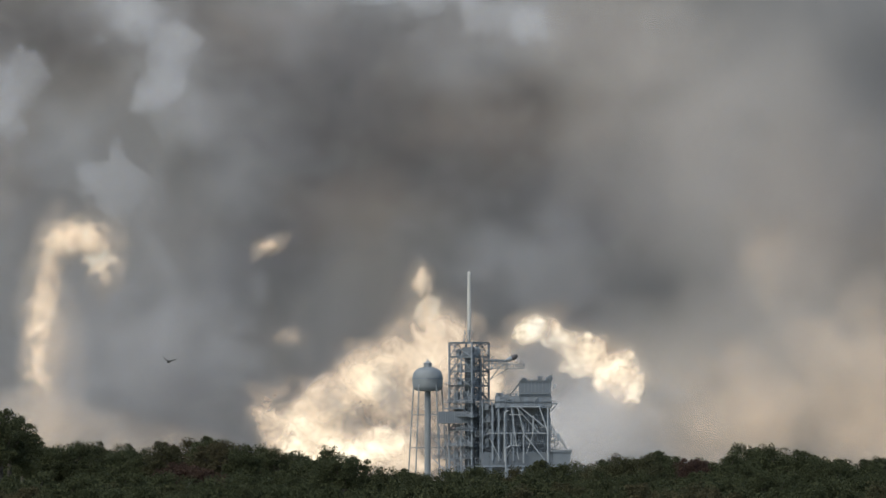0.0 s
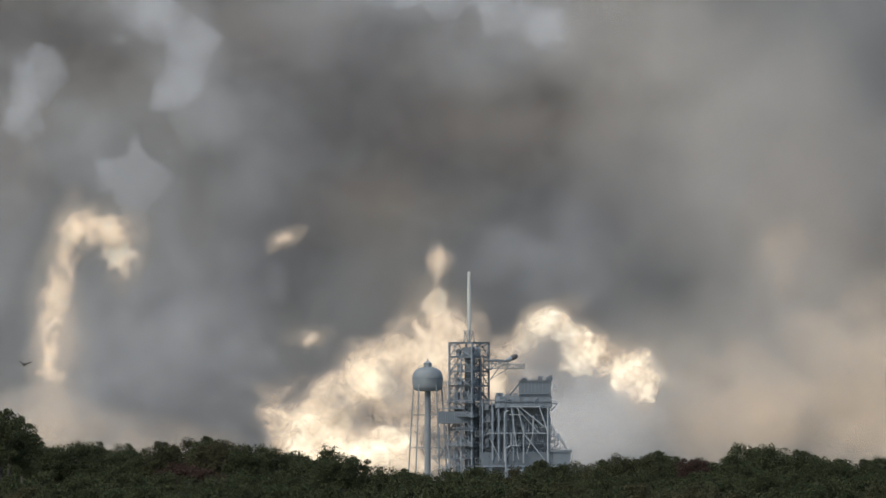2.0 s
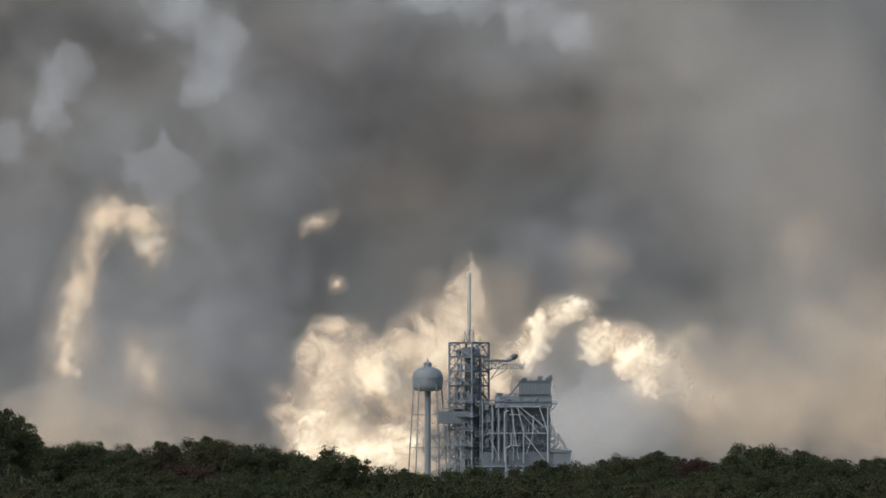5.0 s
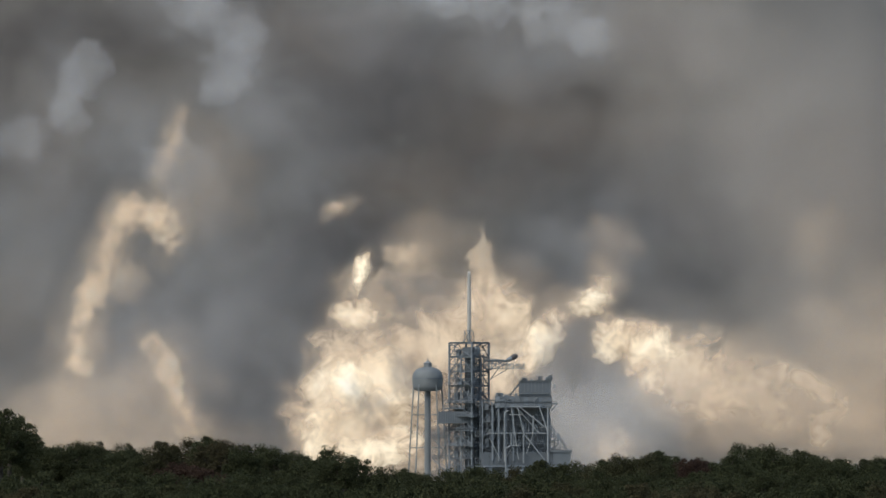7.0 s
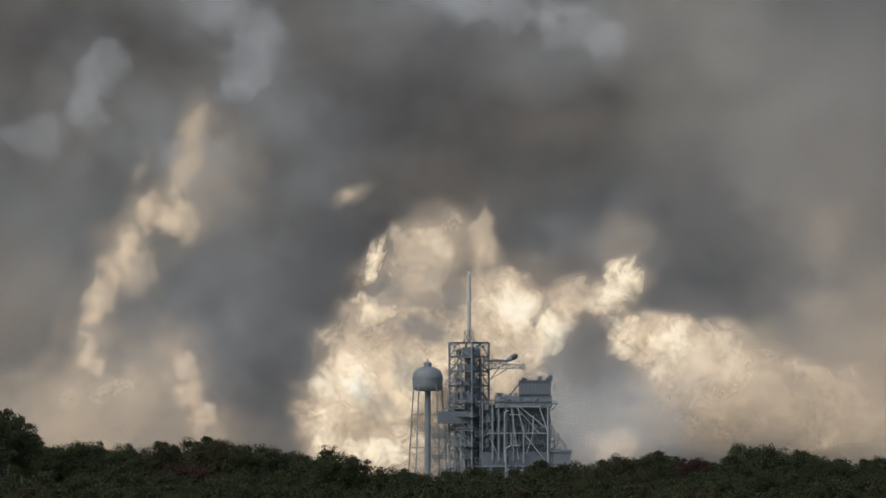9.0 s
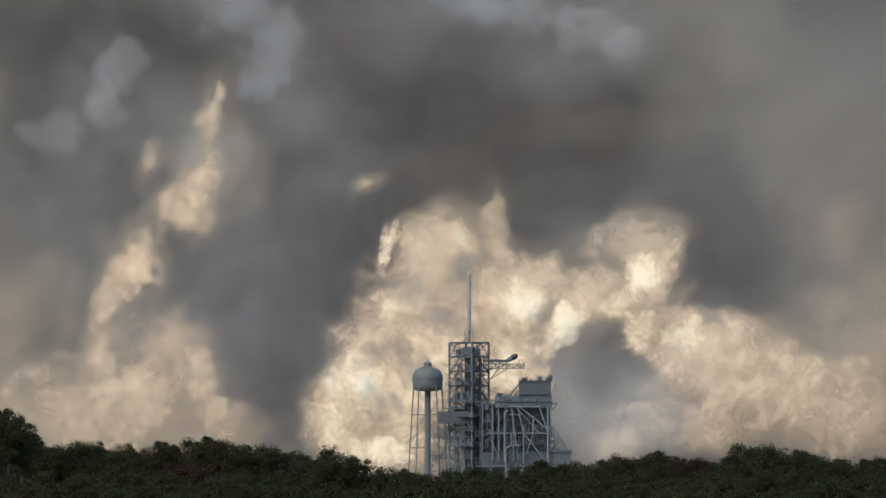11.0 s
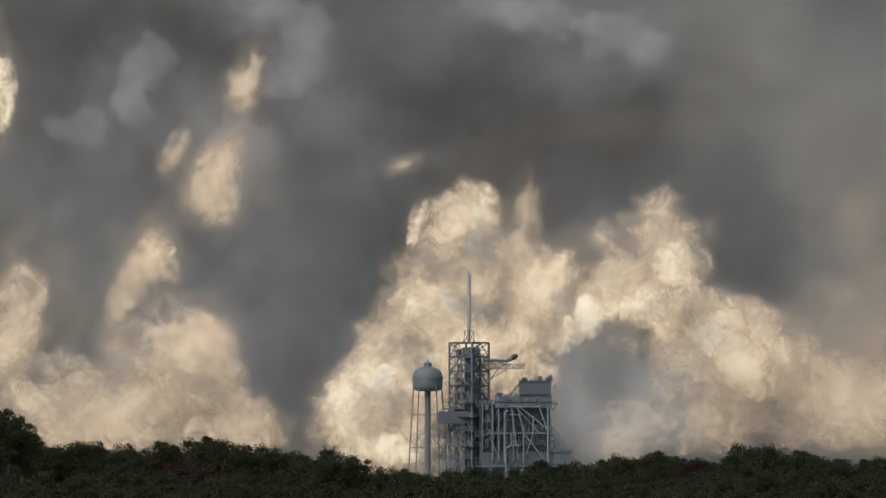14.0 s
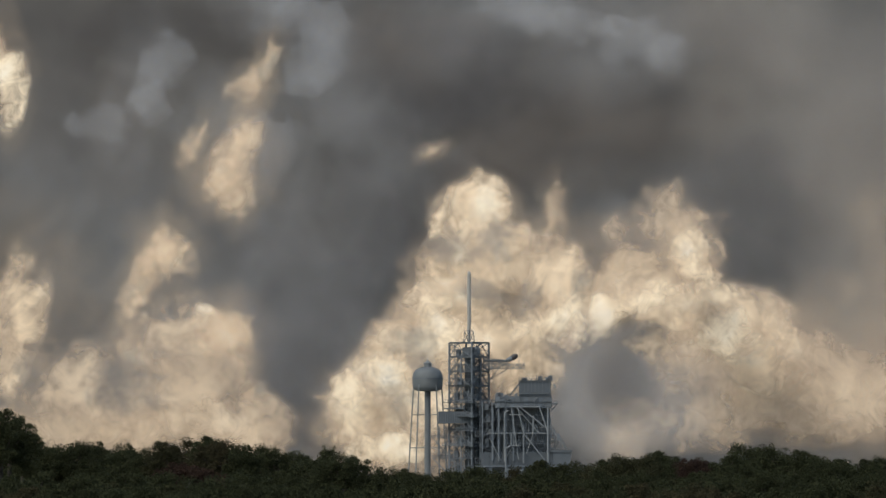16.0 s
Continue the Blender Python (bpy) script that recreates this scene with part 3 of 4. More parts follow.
# ---- the water tower ----
def build_water_tower():
    w = thing("water_tower", pose(-6.7, 25, 0), "pale spheroid water tower on five thin legs", "water tower")
    prof = [(0.4, 67.5), (4.4, 67.7), (5.8, 68.3), (6.45, 69.4), (6.65, 71.2), (6.62, 73.8), (6.3, 75.4), (5.3, 76.9), (3.4, 77.9), (0.6, 78.4)]
    tank = part("tank", lathe(bmesh.new(), prof, 40), TANK, w, "pale riveted spheroid tank", True)
    part("tank_seam", lathe(bmesh.new(), [(6.6, 72.9), (6.85, 72.9), (6.85, 73.3), (6.6, 73.3)], 40), STEEL, w)
    part("roof_cap", lathe(bmesh.new(), [(1.7, 77.8), (1.75, 79.6), (1.95, 79.7), (1.4, 80.3), (0.5, 80.9), (0.3, 81.0)], 20), TANK, w, "small domed roof hatch")
    part("finial", lathe(bmesh.new(), [(0.3, 80.9), (0.2, 81.8), (0.05, 82.2)], 8), STEEL, w)
    part("riser", lathe(bmesh.new(), [(1.6, 0), (1.4, 6), (1.35, 60), (1.35, 67.8)], 20), TANK, w, "thick central riser pipe", True)
    feet = []
    for i in range(5):
        a = radians(18 + 72 * i)
        feet.append((math.cos(a), math.sin(a)))
    def leg_at(c, z):
        r = 6.4 + (70.5 - z) * 0.062
        return (c[0] * r, c[1] * r, z)
    for c in feet:
        bar("leg", leg_at(c, 0), leg_at(c, 70.5), 0.6, TANK, w, "tube")
    for z in (57.4, 43.0, 28.0, 14.0):
        for a, b in zip(feet, feet[1:] + feet[:1]):
            bar("strut", leg_at(a, z), leg_at(b, z), 0.3, TANK, w, "tube")
    n = 14
    for i in range(n):
        a, b = 2 * math.pi * i / n, 2 * math.pi * (i + 1) / n
        bar("rail_post", (4.0 * math.cos(a), 4.0 * math.sin(a), 77.5), (4.0 * math.cos(a), 4.0 * math.sin(a), 78.7), 0.1, STEEL, tank, "tube")
        bar("handrail", (4.0 * math.cos(a), 4.0 * math.sin(a), 78.7), (4.0 * math.cos(b), 4.0 * math.sin(b), 78.7), 0.1, STEEL, tank, "tube")


build_water_tower()


# ---- trees ----
def crown_mesh(name, seed, rx, rz, material, clumps, leaves, ragged=0.25):
    """A crown of leaf clumps on an uneven dome, many small leaves in each clump."""
    rng = np.random.default_rng(seed)
    centres = []
    while len(centres) < clumps:
        d = rng.normal(size=3)
        d /= np.linalg.norm(d)
        d[2] = abs(d[2]) * 1.35 - 0.5
        k = 1.0 - ragged * rng.uniform(0, 1.0) ** 0.7
        centres.append((d[0] * rx * k, d[1] * rx * k, min(d[2], 0.95) * rz * k, rng.uniform(0.24, 0.66)))
    c = np.array(centres)
    # leafy boughs on the outside, thinner fill within
    inner = c.copy()
    inner[:, :3] *= 0.6
    inner[:, 3] = 0.8
    both = np.concatenate([c, inner])
    idx = np.concatenate([np.repeat(np.arange(clumps), leaves), np.repeat(np.arange(clumps, 2 * clumps), leaves // 5)])
    n = len(idx)
    off = rng.normal(size=(n, 3))
    off *= (np.minimum(1.0, 1.85 / np.linalg.norm(off, axis=1)))[:, None]
    pos = both[idx, :3] + off * both[idx, 3:4] * np.array([0.55, 0.55, 0.40])
    u = rng.normal(size=(n, 3))
    u /= np.linalg.norm(u, axis=1)[:, None]
    v = np.cross(u, rng.normal(size=(n, 3)))
    v /= np.linalg.norm(v, axis=1)[:, None]
    length, wide = rng.uniform(0.05, 0.10, (n, 1)), rng.uniform(0.03, 0.055, (n, 1))
    verts = np.stack([pos - u * length, pos + v * wide, pos + u * length, pos - v * wide], axis=1).reshape(-1, 3)
    me = bpy.data.meshes.new(name)
    me.from_pydata(verts.tolist(), [], np.arange(4 * n).reshape(n, 4).tolist())
    me.materials.append(material)
    return me, c


def trunk_mesh(seed, height, rx, rz, centres):
    """A tapered leaning trunk and limbs that reach into the crown."""
    rng = random.Random(seed)
    bm = bmesh.new()

    def limb(points, radii, n=7):
        rings = []
        for p, r in zip(points, radii):
            rings.append([bm.verts.new((p[0] + r * math.cos(2 * math.pi * i / n), p[1] + r * math.sin(2 * math.pi * i / n), p[2])) for i in range(n)])
        for a, b in zip(rings, rings[1:]):
            for i in range(n):
                bm.faces.new((a[i], a[(i + 1) % n], b[(i + 1) % n], b[i]))
        bm.faces.new(rings[-1])

    lean = (rng.uniform(-0.4, 0.4), rng.uniform(-0.4, 0.4))
    fork = (lean[0], lean[1], height * 0.98)
    limb([(0, 0, 0), (lean[0] * 0.3, lean[1] * 0.3, height * 0.5), fork], [0.30, 0.22, 0.17])
    for i in range(0, len(centres), max(1, len(centres) // 26)):
        e = centres[i]
        end = (e[0], e[1], e[2] + height)
        mid = (fork[0] + (end[0] - fork[0]) * 0.5 + rng.uniform(-0.3, 0.3), fork[1] + (end[1] - fork[1]) * 0.5, fork[2] + (end[2] - fork[2]) * 0.35)
        limb([fork, mid, end], [0.1, 0.06, 0.02], 5)
    return mesh_of("trunk", bm, BARK, True)


def build_trees():
    kinds = []
    for i, (rx, rz, mat, rag) in enumerate(((3.0, 2.4, LEAF, 0.45), (2.6, 2.8, LEAF, 0.5), (3.4, 2.2, LEAF, 0.4), (2.2, 2.4, LEAF, 0.55), (3.1, 2.3, LEAF_BROWN, 0.45))):
        crown, centres = crown_mesh("crown", 11 + i, rx, rz, mat, 84, 165, rag)
        bare = 15.0
        first = thing("tree", pose(0, 0, 0), "scrub oak tree with a dense dark green crown" if mat is LEAF else "scrub oak tree with a dull brownish crown", "tree", "trees in the foreground belt")
        tr = new("trunk", trunk_mesh(31 + i, bare, rx, rz, centres))
        tr.parent = first
        cr = new("crown", crown)
        cr.parent, cr.location = first, (0, 0, bare)
        top = float(np.percentile(np.array([c.co.z for c in crown.vertices]), 99.7)) + bare
        kinds.append([first, top, rx, False])
    # the belt's skyline: place along it, top height above the camera's horizon, kind, size
    def plant(x, dist, top, kind, turn, size):
        first, h, rx, used = kinds[kind]
        m = pose(x, -4000 + dist, top - h * size, 0, 0, turn)
        if not used:
            kinds[kind][3] = True
            ob = first
            ob.matrix_basis = m
        else:
            ob = copy_thing(first, m)
        ob.scale = (size, size, size)
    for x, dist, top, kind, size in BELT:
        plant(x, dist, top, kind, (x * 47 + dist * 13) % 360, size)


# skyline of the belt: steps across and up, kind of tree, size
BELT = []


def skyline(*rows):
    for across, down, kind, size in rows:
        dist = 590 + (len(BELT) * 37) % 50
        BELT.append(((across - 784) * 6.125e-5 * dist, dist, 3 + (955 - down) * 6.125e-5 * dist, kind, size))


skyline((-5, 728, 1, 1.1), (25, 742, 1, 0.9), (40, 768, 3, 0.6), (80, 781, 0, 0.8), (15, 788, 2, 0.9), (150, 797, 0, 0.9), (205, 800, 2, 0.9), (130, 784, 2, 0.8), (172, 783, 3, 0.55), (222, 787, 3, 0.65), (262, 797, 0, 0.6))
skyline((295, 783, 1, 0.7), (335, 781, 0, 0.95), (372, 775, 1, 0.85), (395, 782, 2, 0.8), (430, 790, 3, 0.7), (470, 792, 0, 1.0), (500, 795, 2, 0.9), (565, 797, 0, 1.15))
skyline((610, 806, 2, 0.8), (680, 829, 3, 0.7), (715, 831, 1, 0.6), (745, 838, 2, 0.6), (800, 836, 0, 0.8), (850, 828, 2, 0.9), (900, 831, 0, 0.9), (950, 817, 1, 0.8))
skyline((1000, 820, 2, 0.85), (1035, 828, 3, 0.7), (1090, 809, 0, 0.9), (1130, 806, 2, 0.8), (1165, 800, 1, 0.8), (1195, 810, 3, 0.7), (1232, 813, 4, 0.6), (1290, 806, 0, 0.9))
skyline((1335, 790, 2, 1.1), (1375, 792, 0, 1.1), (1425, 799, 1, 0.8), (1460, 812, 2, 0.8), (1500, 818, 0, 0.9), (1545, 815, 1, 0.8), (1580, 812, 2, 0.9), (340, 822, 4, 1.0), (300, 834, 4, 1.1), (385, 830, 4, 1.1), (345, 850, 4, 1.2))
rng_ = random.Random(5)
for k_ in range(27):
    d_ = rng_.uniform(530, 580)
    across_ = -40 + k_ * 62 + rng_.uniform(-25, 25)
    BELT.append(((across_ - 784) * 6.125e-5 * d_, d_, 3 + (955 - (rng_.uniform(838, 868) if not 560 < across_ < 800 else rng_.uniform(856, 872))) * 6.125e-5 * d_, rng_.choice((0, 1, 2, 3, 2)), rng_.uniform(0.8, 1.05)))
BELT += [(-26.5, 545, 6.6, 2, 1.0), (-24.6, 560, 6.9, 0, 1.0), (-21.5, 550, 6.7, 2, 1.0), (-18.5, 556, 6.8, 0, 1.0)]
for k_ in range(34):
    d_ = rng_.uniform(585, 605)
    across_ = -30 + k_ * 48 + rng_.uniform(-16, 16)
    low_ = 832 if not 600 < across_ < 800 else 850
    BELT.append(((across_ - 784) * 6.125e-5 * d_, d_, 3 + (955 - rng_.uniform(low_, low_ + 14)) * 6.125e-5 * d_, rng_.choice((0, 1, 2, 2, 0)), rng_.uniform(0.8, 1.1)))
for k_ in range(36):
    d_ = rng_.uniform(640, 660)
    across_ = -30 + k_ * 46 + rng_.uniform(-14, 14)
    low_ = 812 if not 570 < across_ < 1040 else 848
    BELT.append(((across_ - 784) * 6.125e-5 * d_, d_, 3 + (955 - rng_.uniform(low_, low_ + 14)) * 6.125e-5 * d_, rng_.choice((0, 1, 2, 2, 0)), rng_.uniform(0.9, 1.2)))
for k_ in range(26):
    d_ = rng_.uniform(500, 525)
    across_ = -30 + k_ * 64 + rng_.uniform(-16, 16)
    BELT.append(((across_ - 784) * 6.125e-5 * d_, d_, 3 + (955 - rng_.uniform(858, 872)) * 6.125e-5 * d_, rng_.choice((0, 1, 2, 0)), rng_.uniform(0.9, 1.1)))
build_trees()


# ---- the bird ----
def build_bird():
    b = thing("bird", pose(0, -2800, 30), "large dark soaring bird with raised wings", "bird")
    bm = bmesh.new()
    made = bmesh.ops.create_icosphere(bm, subdivisions=3, radius=1.0)["verts"]
    for v in made:
        taper = 0.19 * (1 - 0.35 * v.co.x)
        v.co = Vector((v.co.x * 0.36, v.co.y * taper, v.co.z * taper))
    part("body", bm, PLUMAGE, b, smooth=True)
    bm = bmesh.new()
    made = bmesh.ops.create_icosphere(bm, subdivisions=2, radius=0.075)["verts"]
    for v in made:
        v.co.x = v.co.x * 1.4 - 0.40
    part("head", bm, PLUMAGE, b, smooth=True)
    bm = bmesh.new()
    box(bm, (0.28, -0.07, -0.015), (0.6, 0.07, 0.015), 0.01)
    for v in bm.verts:
        if v.co.x > 0.45:
            v.co.y *= 1.8
    part("tail", bm, PLUMAGE, b)
    wings = []
    for s in (1, -1):
        bm = bmesh.new()
        rows = []
        for i in range(9):
            f = i / 8
            span, chord = 1.0 * f, 0.5 * (1 - f ** 3 * 0.8)
            rows.append([bm.verts.new((-chord * 0.5 + 0.08 * f * f, s * (0.05 + span), 0.10 * f * f + 0.035)), bm.verts.new((chord * 0.5 + 0.08 * f * f, s * (0.05 + span), 0.10 * f * f + 0.035)),
                         bm.verts.new((chord * 0.5 + 0.08 * f * f, s * (0.05 + span), 0.10 * f * f - 0.035)), bm.verts.new((-chord * 0.5 + 0.08 * f * f, s * (0.05 + span), 0.10 * f * f - 0.035))])
        for a, c in zip(rows, rows[1:]):
            for i in range(4):
                bm.faces.new((a[i], a[(i + 1) % 4], c[(i + 1) % 4], c[i]))
        bm.faces.new(rows[-1]), bm.faces.new(rows[0][::-1])
        bmesh.ops.recalc_face_normals(bm, faces=bm.faces)
        wings.append(part("wing", bm, PLUMAGE, b))
    return b, wings


BIRD, WINGS = build_bird()


# ---- the smoke ----
# The plume's plan: u to the right and v down in steps of G metres on a screen through the tower,
# taken further back by the depth; (u, v) at 8 s and the drift in steps a second.
G = 0.245


def spot(u, v, depth):
    k = (4000 + depth) / 4000
    return Vector(((u - 784) * G * k, depth, 3 + ((967 - v) * G - 3) * k))


def bank_mesh():
    """The thick bank: a wide wall of rounded billows with a back to it."""
    bm = bmesh.new()
    nx, nz, w, h = 200, 120, 1000.0, 560.0
    rows = []
    for j in range(nz + 1):
        row = []
        for i in range(nx + 1):
            x, z = -w / 2 + w * i / nx, -40 + h * j / nz
            p = Vector((x * 0.009, z * 0.009, 3.3))
            big = noise.fractal(p, 1.0, 2.0, 2)
            puffy = 1 - noise.fractal(p * 2.6 + Vector((7, 2, 0)), 0.9, 2.0, 3) ** 2
            calm = 0.35 + 0.65 / (1 + math.exp((x - 20) / 60))
            row.append(bm.verts.new((x, -13 * big - 2.5 * puffy * calm, z)))
        rows.append(row)
    for j in range(nz):
        for i in range(nx):
            bm.faces.new((rows[j][i], rows[j][i + 1], rows[j + 1][i + 1], rows[j + 1][i]))
    rim = rows[0] + [r[-1] for r in rows[1:]] + rows[-1][-2::-1] + [r[0] for r in rows[-2:0:-1]]
    back = [bm.verts.new((v.co.x, 60, v.co.z)) for v in rim]
    n = len(rim)
    for i in range(n):
        bm.faces.new((rim[(i + 1) % n], rim[i], back[i], back[(i + 1) % n]))
    bm.faces.new(back)
    return bm


def puff_mesh(seed, rx, rz, deep):
    """One billow: a lumpy dome that bulges towards the pad; u of its map is 0 at the middle, 1 at the rim."""
    rings, n = 18, 44
    verts, us, faces = [], [], []
    for j in range(rings + 1):
        r = j / rings
        for i in range(n):
            a = 2 * math.pi * i / n
            lobe = 1 + 0.3 * noise.fractal(Vector((math.cos(a) * 1.3 + seed * 3.7, math.sin(a) * 1.3, seed * 0.9)), 0.9, 2.0, 4)
            x, z = rx * r * lobe * math.cos(a), rz * r * lobe * math.sin(a)
            p = Vector((x * 0.03 + seed * 7.1, z * 0.03, seed * 1.7))
            lump = 1 + 0.14 * noise.fractal(p, 1.0, 2.0, 2) + 0.2 * (0.25 - noise.noise(p * 2.1) ** 2)
            verts.append((x, -deep * math.sqrt(max(0.0, 1 - r * r)) * lump, z))
            us.append(r)
    for j in range(rings):
        for i in range(n):
            k = (i + 1) % n
            faces.append((j * n + i, j * n + k, j * n + n + k, j * n + n + i))
    me = bpy.data.meshes.new("smoke_puff")
    me.from_pydata(verts, [], faces)
    uv = me.uv_layers.new(name="UVMap")
    for loop in me.loops:
        uv.data[loop.index].uv = (us[loop.vertex_index], 0.5)
    me.polygons.foreach_set("use_smooth", [True] * len(me.polygons))
    return me


MOVING = []
BANK_AT = 900.0
NEXT = [BANK_AT - 28.0]
FORWARD = 2.5  # the whole plume rolls slowly towards the pad, metres a second


def between(path, t):
    """Where a billow is at t on its path of (t, u, v) rows, led on straight past both ends."""
    k = 0
    while k < len(path) - 2 and t > path[k + 1][0]:
        k += 1
    (ta, ua, va), (tb, ub, vb) = path[k], path[k + 1]
    f = (t - ta) / (tb - ta)
    return ua + (ub - ua) * f, va + (vb - va) * f


# two things: the grey bank that towers behind, and the steam that wells up in front of it; billows are their parts
PLUME_AT = 600.0
BANK = thing("smoke_bank", pose(0, BANK_AT, 0), "towering bank of thick grey launch smoke", "smoke")
PLUME = thing("steam_plume", pose(0, PLUME_AT, 0), "cream and tan steam welling up round the launch pad, sunlight painted in", "smoke")


def puff(mat, label, path, ru, rv, tilt=0.0, comes=None, goes=None, step=2.6, seed=0, whole=None, name="billow"):
    """One more billow, in front of the last one; comes and goes: the times between which it rolls out of the haze or back into it."""
    deep = (0.4 if mat is BILLOW else 0.05) * min(ru, rv) * G + 1.5
    me = puff_mesh(seed, ru * G * 1.5, rv * G * 1.5, deep)
    me.materials.append(mat)
    ob = new(name, me)
    ob.parent = whole
    ob["label"] = label
    NEXT[0] -= 1.0 if mat in (TAN, WISPY, PEARL, VEIL, SHADE) else max(step, 1.1 * deep)
    MOVING.append((ob, NEXT[0], path, tilt, comes, goes))
    return ob


WALL = part("smoke_wall", bank_mesh(), GREY_BANK, BANK, "thick grey wall of smoke", True)
# rows of u, v, ru, rv, drift u, drift v, tilt; u and v at 8 s
def billows(mat, label, *rows):
    for u, v, ru, rv, du, dv, tilt in rows:
        puff(mat, label, ((0, u - 8 * du, v - 8 * dv), (16, u + 8 * du, v + 8 * dv)), ru, rv, tilt, seed=len(MOVING) + 1, whole=BANK)


# rows of a path, ru, rv, tilt and the times of coming and going
def steam(mat, label, *rows):
    for row in rows:
        if mat in (SUN_TINT, WISPY):
            puff(TAN, "soft tan fringe of the steam", row[0], row[1] * 1.5, row[2] * 1.4, *row[3:], step=2.2, seed=len(MOVING) + 1, whole=PLUME, name="fringe")
        if mat is WISPY:
            puff(mat, label, row[0], row[1] * 0.55, row[2] * 0.75, *row[3:], step=2.2, seed=len(MOVING) + 1, whole=PLUME)
        puff(mat, label, *row, step=2.2, seed=len(MOVING) + 1, whole=PLUME)


# Thin near-black sheets that darken broad parts of the bank behind them.
billows(DUSK, "broad near-black patch that darkens the grey smoke",
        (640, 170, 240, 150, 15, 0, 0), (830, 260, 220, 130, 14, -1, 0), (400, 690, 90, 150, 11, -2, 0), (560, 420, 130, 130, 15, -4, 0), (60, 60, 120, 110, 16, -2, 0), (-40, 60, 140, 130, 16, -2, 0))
billows(DUSK, "broad near-black patch that darkens the grey smoke",
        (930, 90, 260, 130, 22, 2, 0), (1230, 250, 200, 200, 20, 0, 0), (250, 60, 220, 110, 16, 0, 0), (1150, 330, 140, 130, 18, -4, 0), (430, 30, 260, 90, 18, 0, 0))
billows(HAZE, "pale warm grey haze of smoke",
        (1330, 180, 260, 260, 15, 0, 0), (1510, 400, 190, 300, 13, -2, 0), (1180, 90, 150, 160, 15, 0, 0), (1480, 560, 190, 140, 5, -2, 0), (1250, 620, 150, 120, 8, -2, 0))
billows(BROWN, "thin brownish grey drifting smoke",
        (560, 60, 170, 90, 17, 2, 0), (1000, 220, 180, 110, 14, 0, 0), (1500, 420, 140, 240, 8, -2, 0), (760, 330, 180, 80, 15, -5, 0), (110, 260, 80, 130, 15, -4, 20))
billows(BLUISH, "pale bluish grey veil of smoke",
        (430, 115, 95, 105, 17, -2, 0), (360, 20, 130, 90, 17, -1, 20), (130, 150, 80, 140, 16, -2, 10), (800, -5, 170, 65, 17, 3, 0), (1040, 50, 130, 95, 14, 3, 20), (330, 430, 130, 180, 16, -3, 0))
billows(BLUISH, "pale bluish grey veil of smoke",
        (250, 600, 180, 130, 14, -2, 30), (1030, 730, 110, 120, 4, -3, 0), (30, 400, 140, 150, 15, -3, 0), (560, 270, 120, 120, 16, 0, 0), (480, 560, 120, 150, 15, -2, 0), (660, 60, 110, 80, 17, 2, 0))
billows(BLUISH, "pale bluish grey veil of smoke",
        (930, 110, 90, 70, 15, 2, 0), (480, 200, 80, 70, 17, -1, 30), (260, 230, 110, 90, 17, -3, 0), (200, 690, 200, 110, 13, -3, 0), (420, 640, 140, 130, 13, -2, 0), (1080, 430, 150, 90, 14, -3, 0))
billows(DUSK, "near-black patch darkening the smoke between the billows",
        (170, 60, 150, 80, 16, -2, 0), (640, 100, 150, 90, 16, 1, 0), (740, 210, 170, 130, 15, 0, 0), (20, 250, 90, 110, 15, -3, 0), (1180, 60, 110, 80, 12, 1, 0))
billows(BILLOW, "rounded bluish grey billow of smoke",
        (425, 120, 75, 85, 17, -2, 0), (365, 25, 80, 75, 17, -1, 20), (135, 165, 42, 80, 16, -2, 10), (805, 0, 85, 45, 17, 3, 0), (1015, 55, 80, 62, 15, 3, 20), (880, 15, 60, 45, 16, 3, 0))
billows(BILLOW, "rounded bluish grey billow of smoke",
        (455, 60, 60, 55, 17, -2, 0), (60, 240, 70, 60, 16, -3, 0), (330, 300, 90, 80, 16, -4, 0), (440, 130, 46, 60, 17, -2, 0), (380, 10, 46, 50, 17, -1, 20), (820, 8, 50, 34, 17, 3, 0),
        (1050, 70, 50, 50, 15, 3, 10), (395, 165, 50, 36, 17, -2, 0), (170, 120, 50, 60, 16, -2, 0), (140, 200, 40, 44, 16, -2, 0), (760, -10, 60, 30, 17, 3, 0), (960, 20, 60, 40, 16, 3, 0))
NEXT[0] = HAZE_FRONT - 8
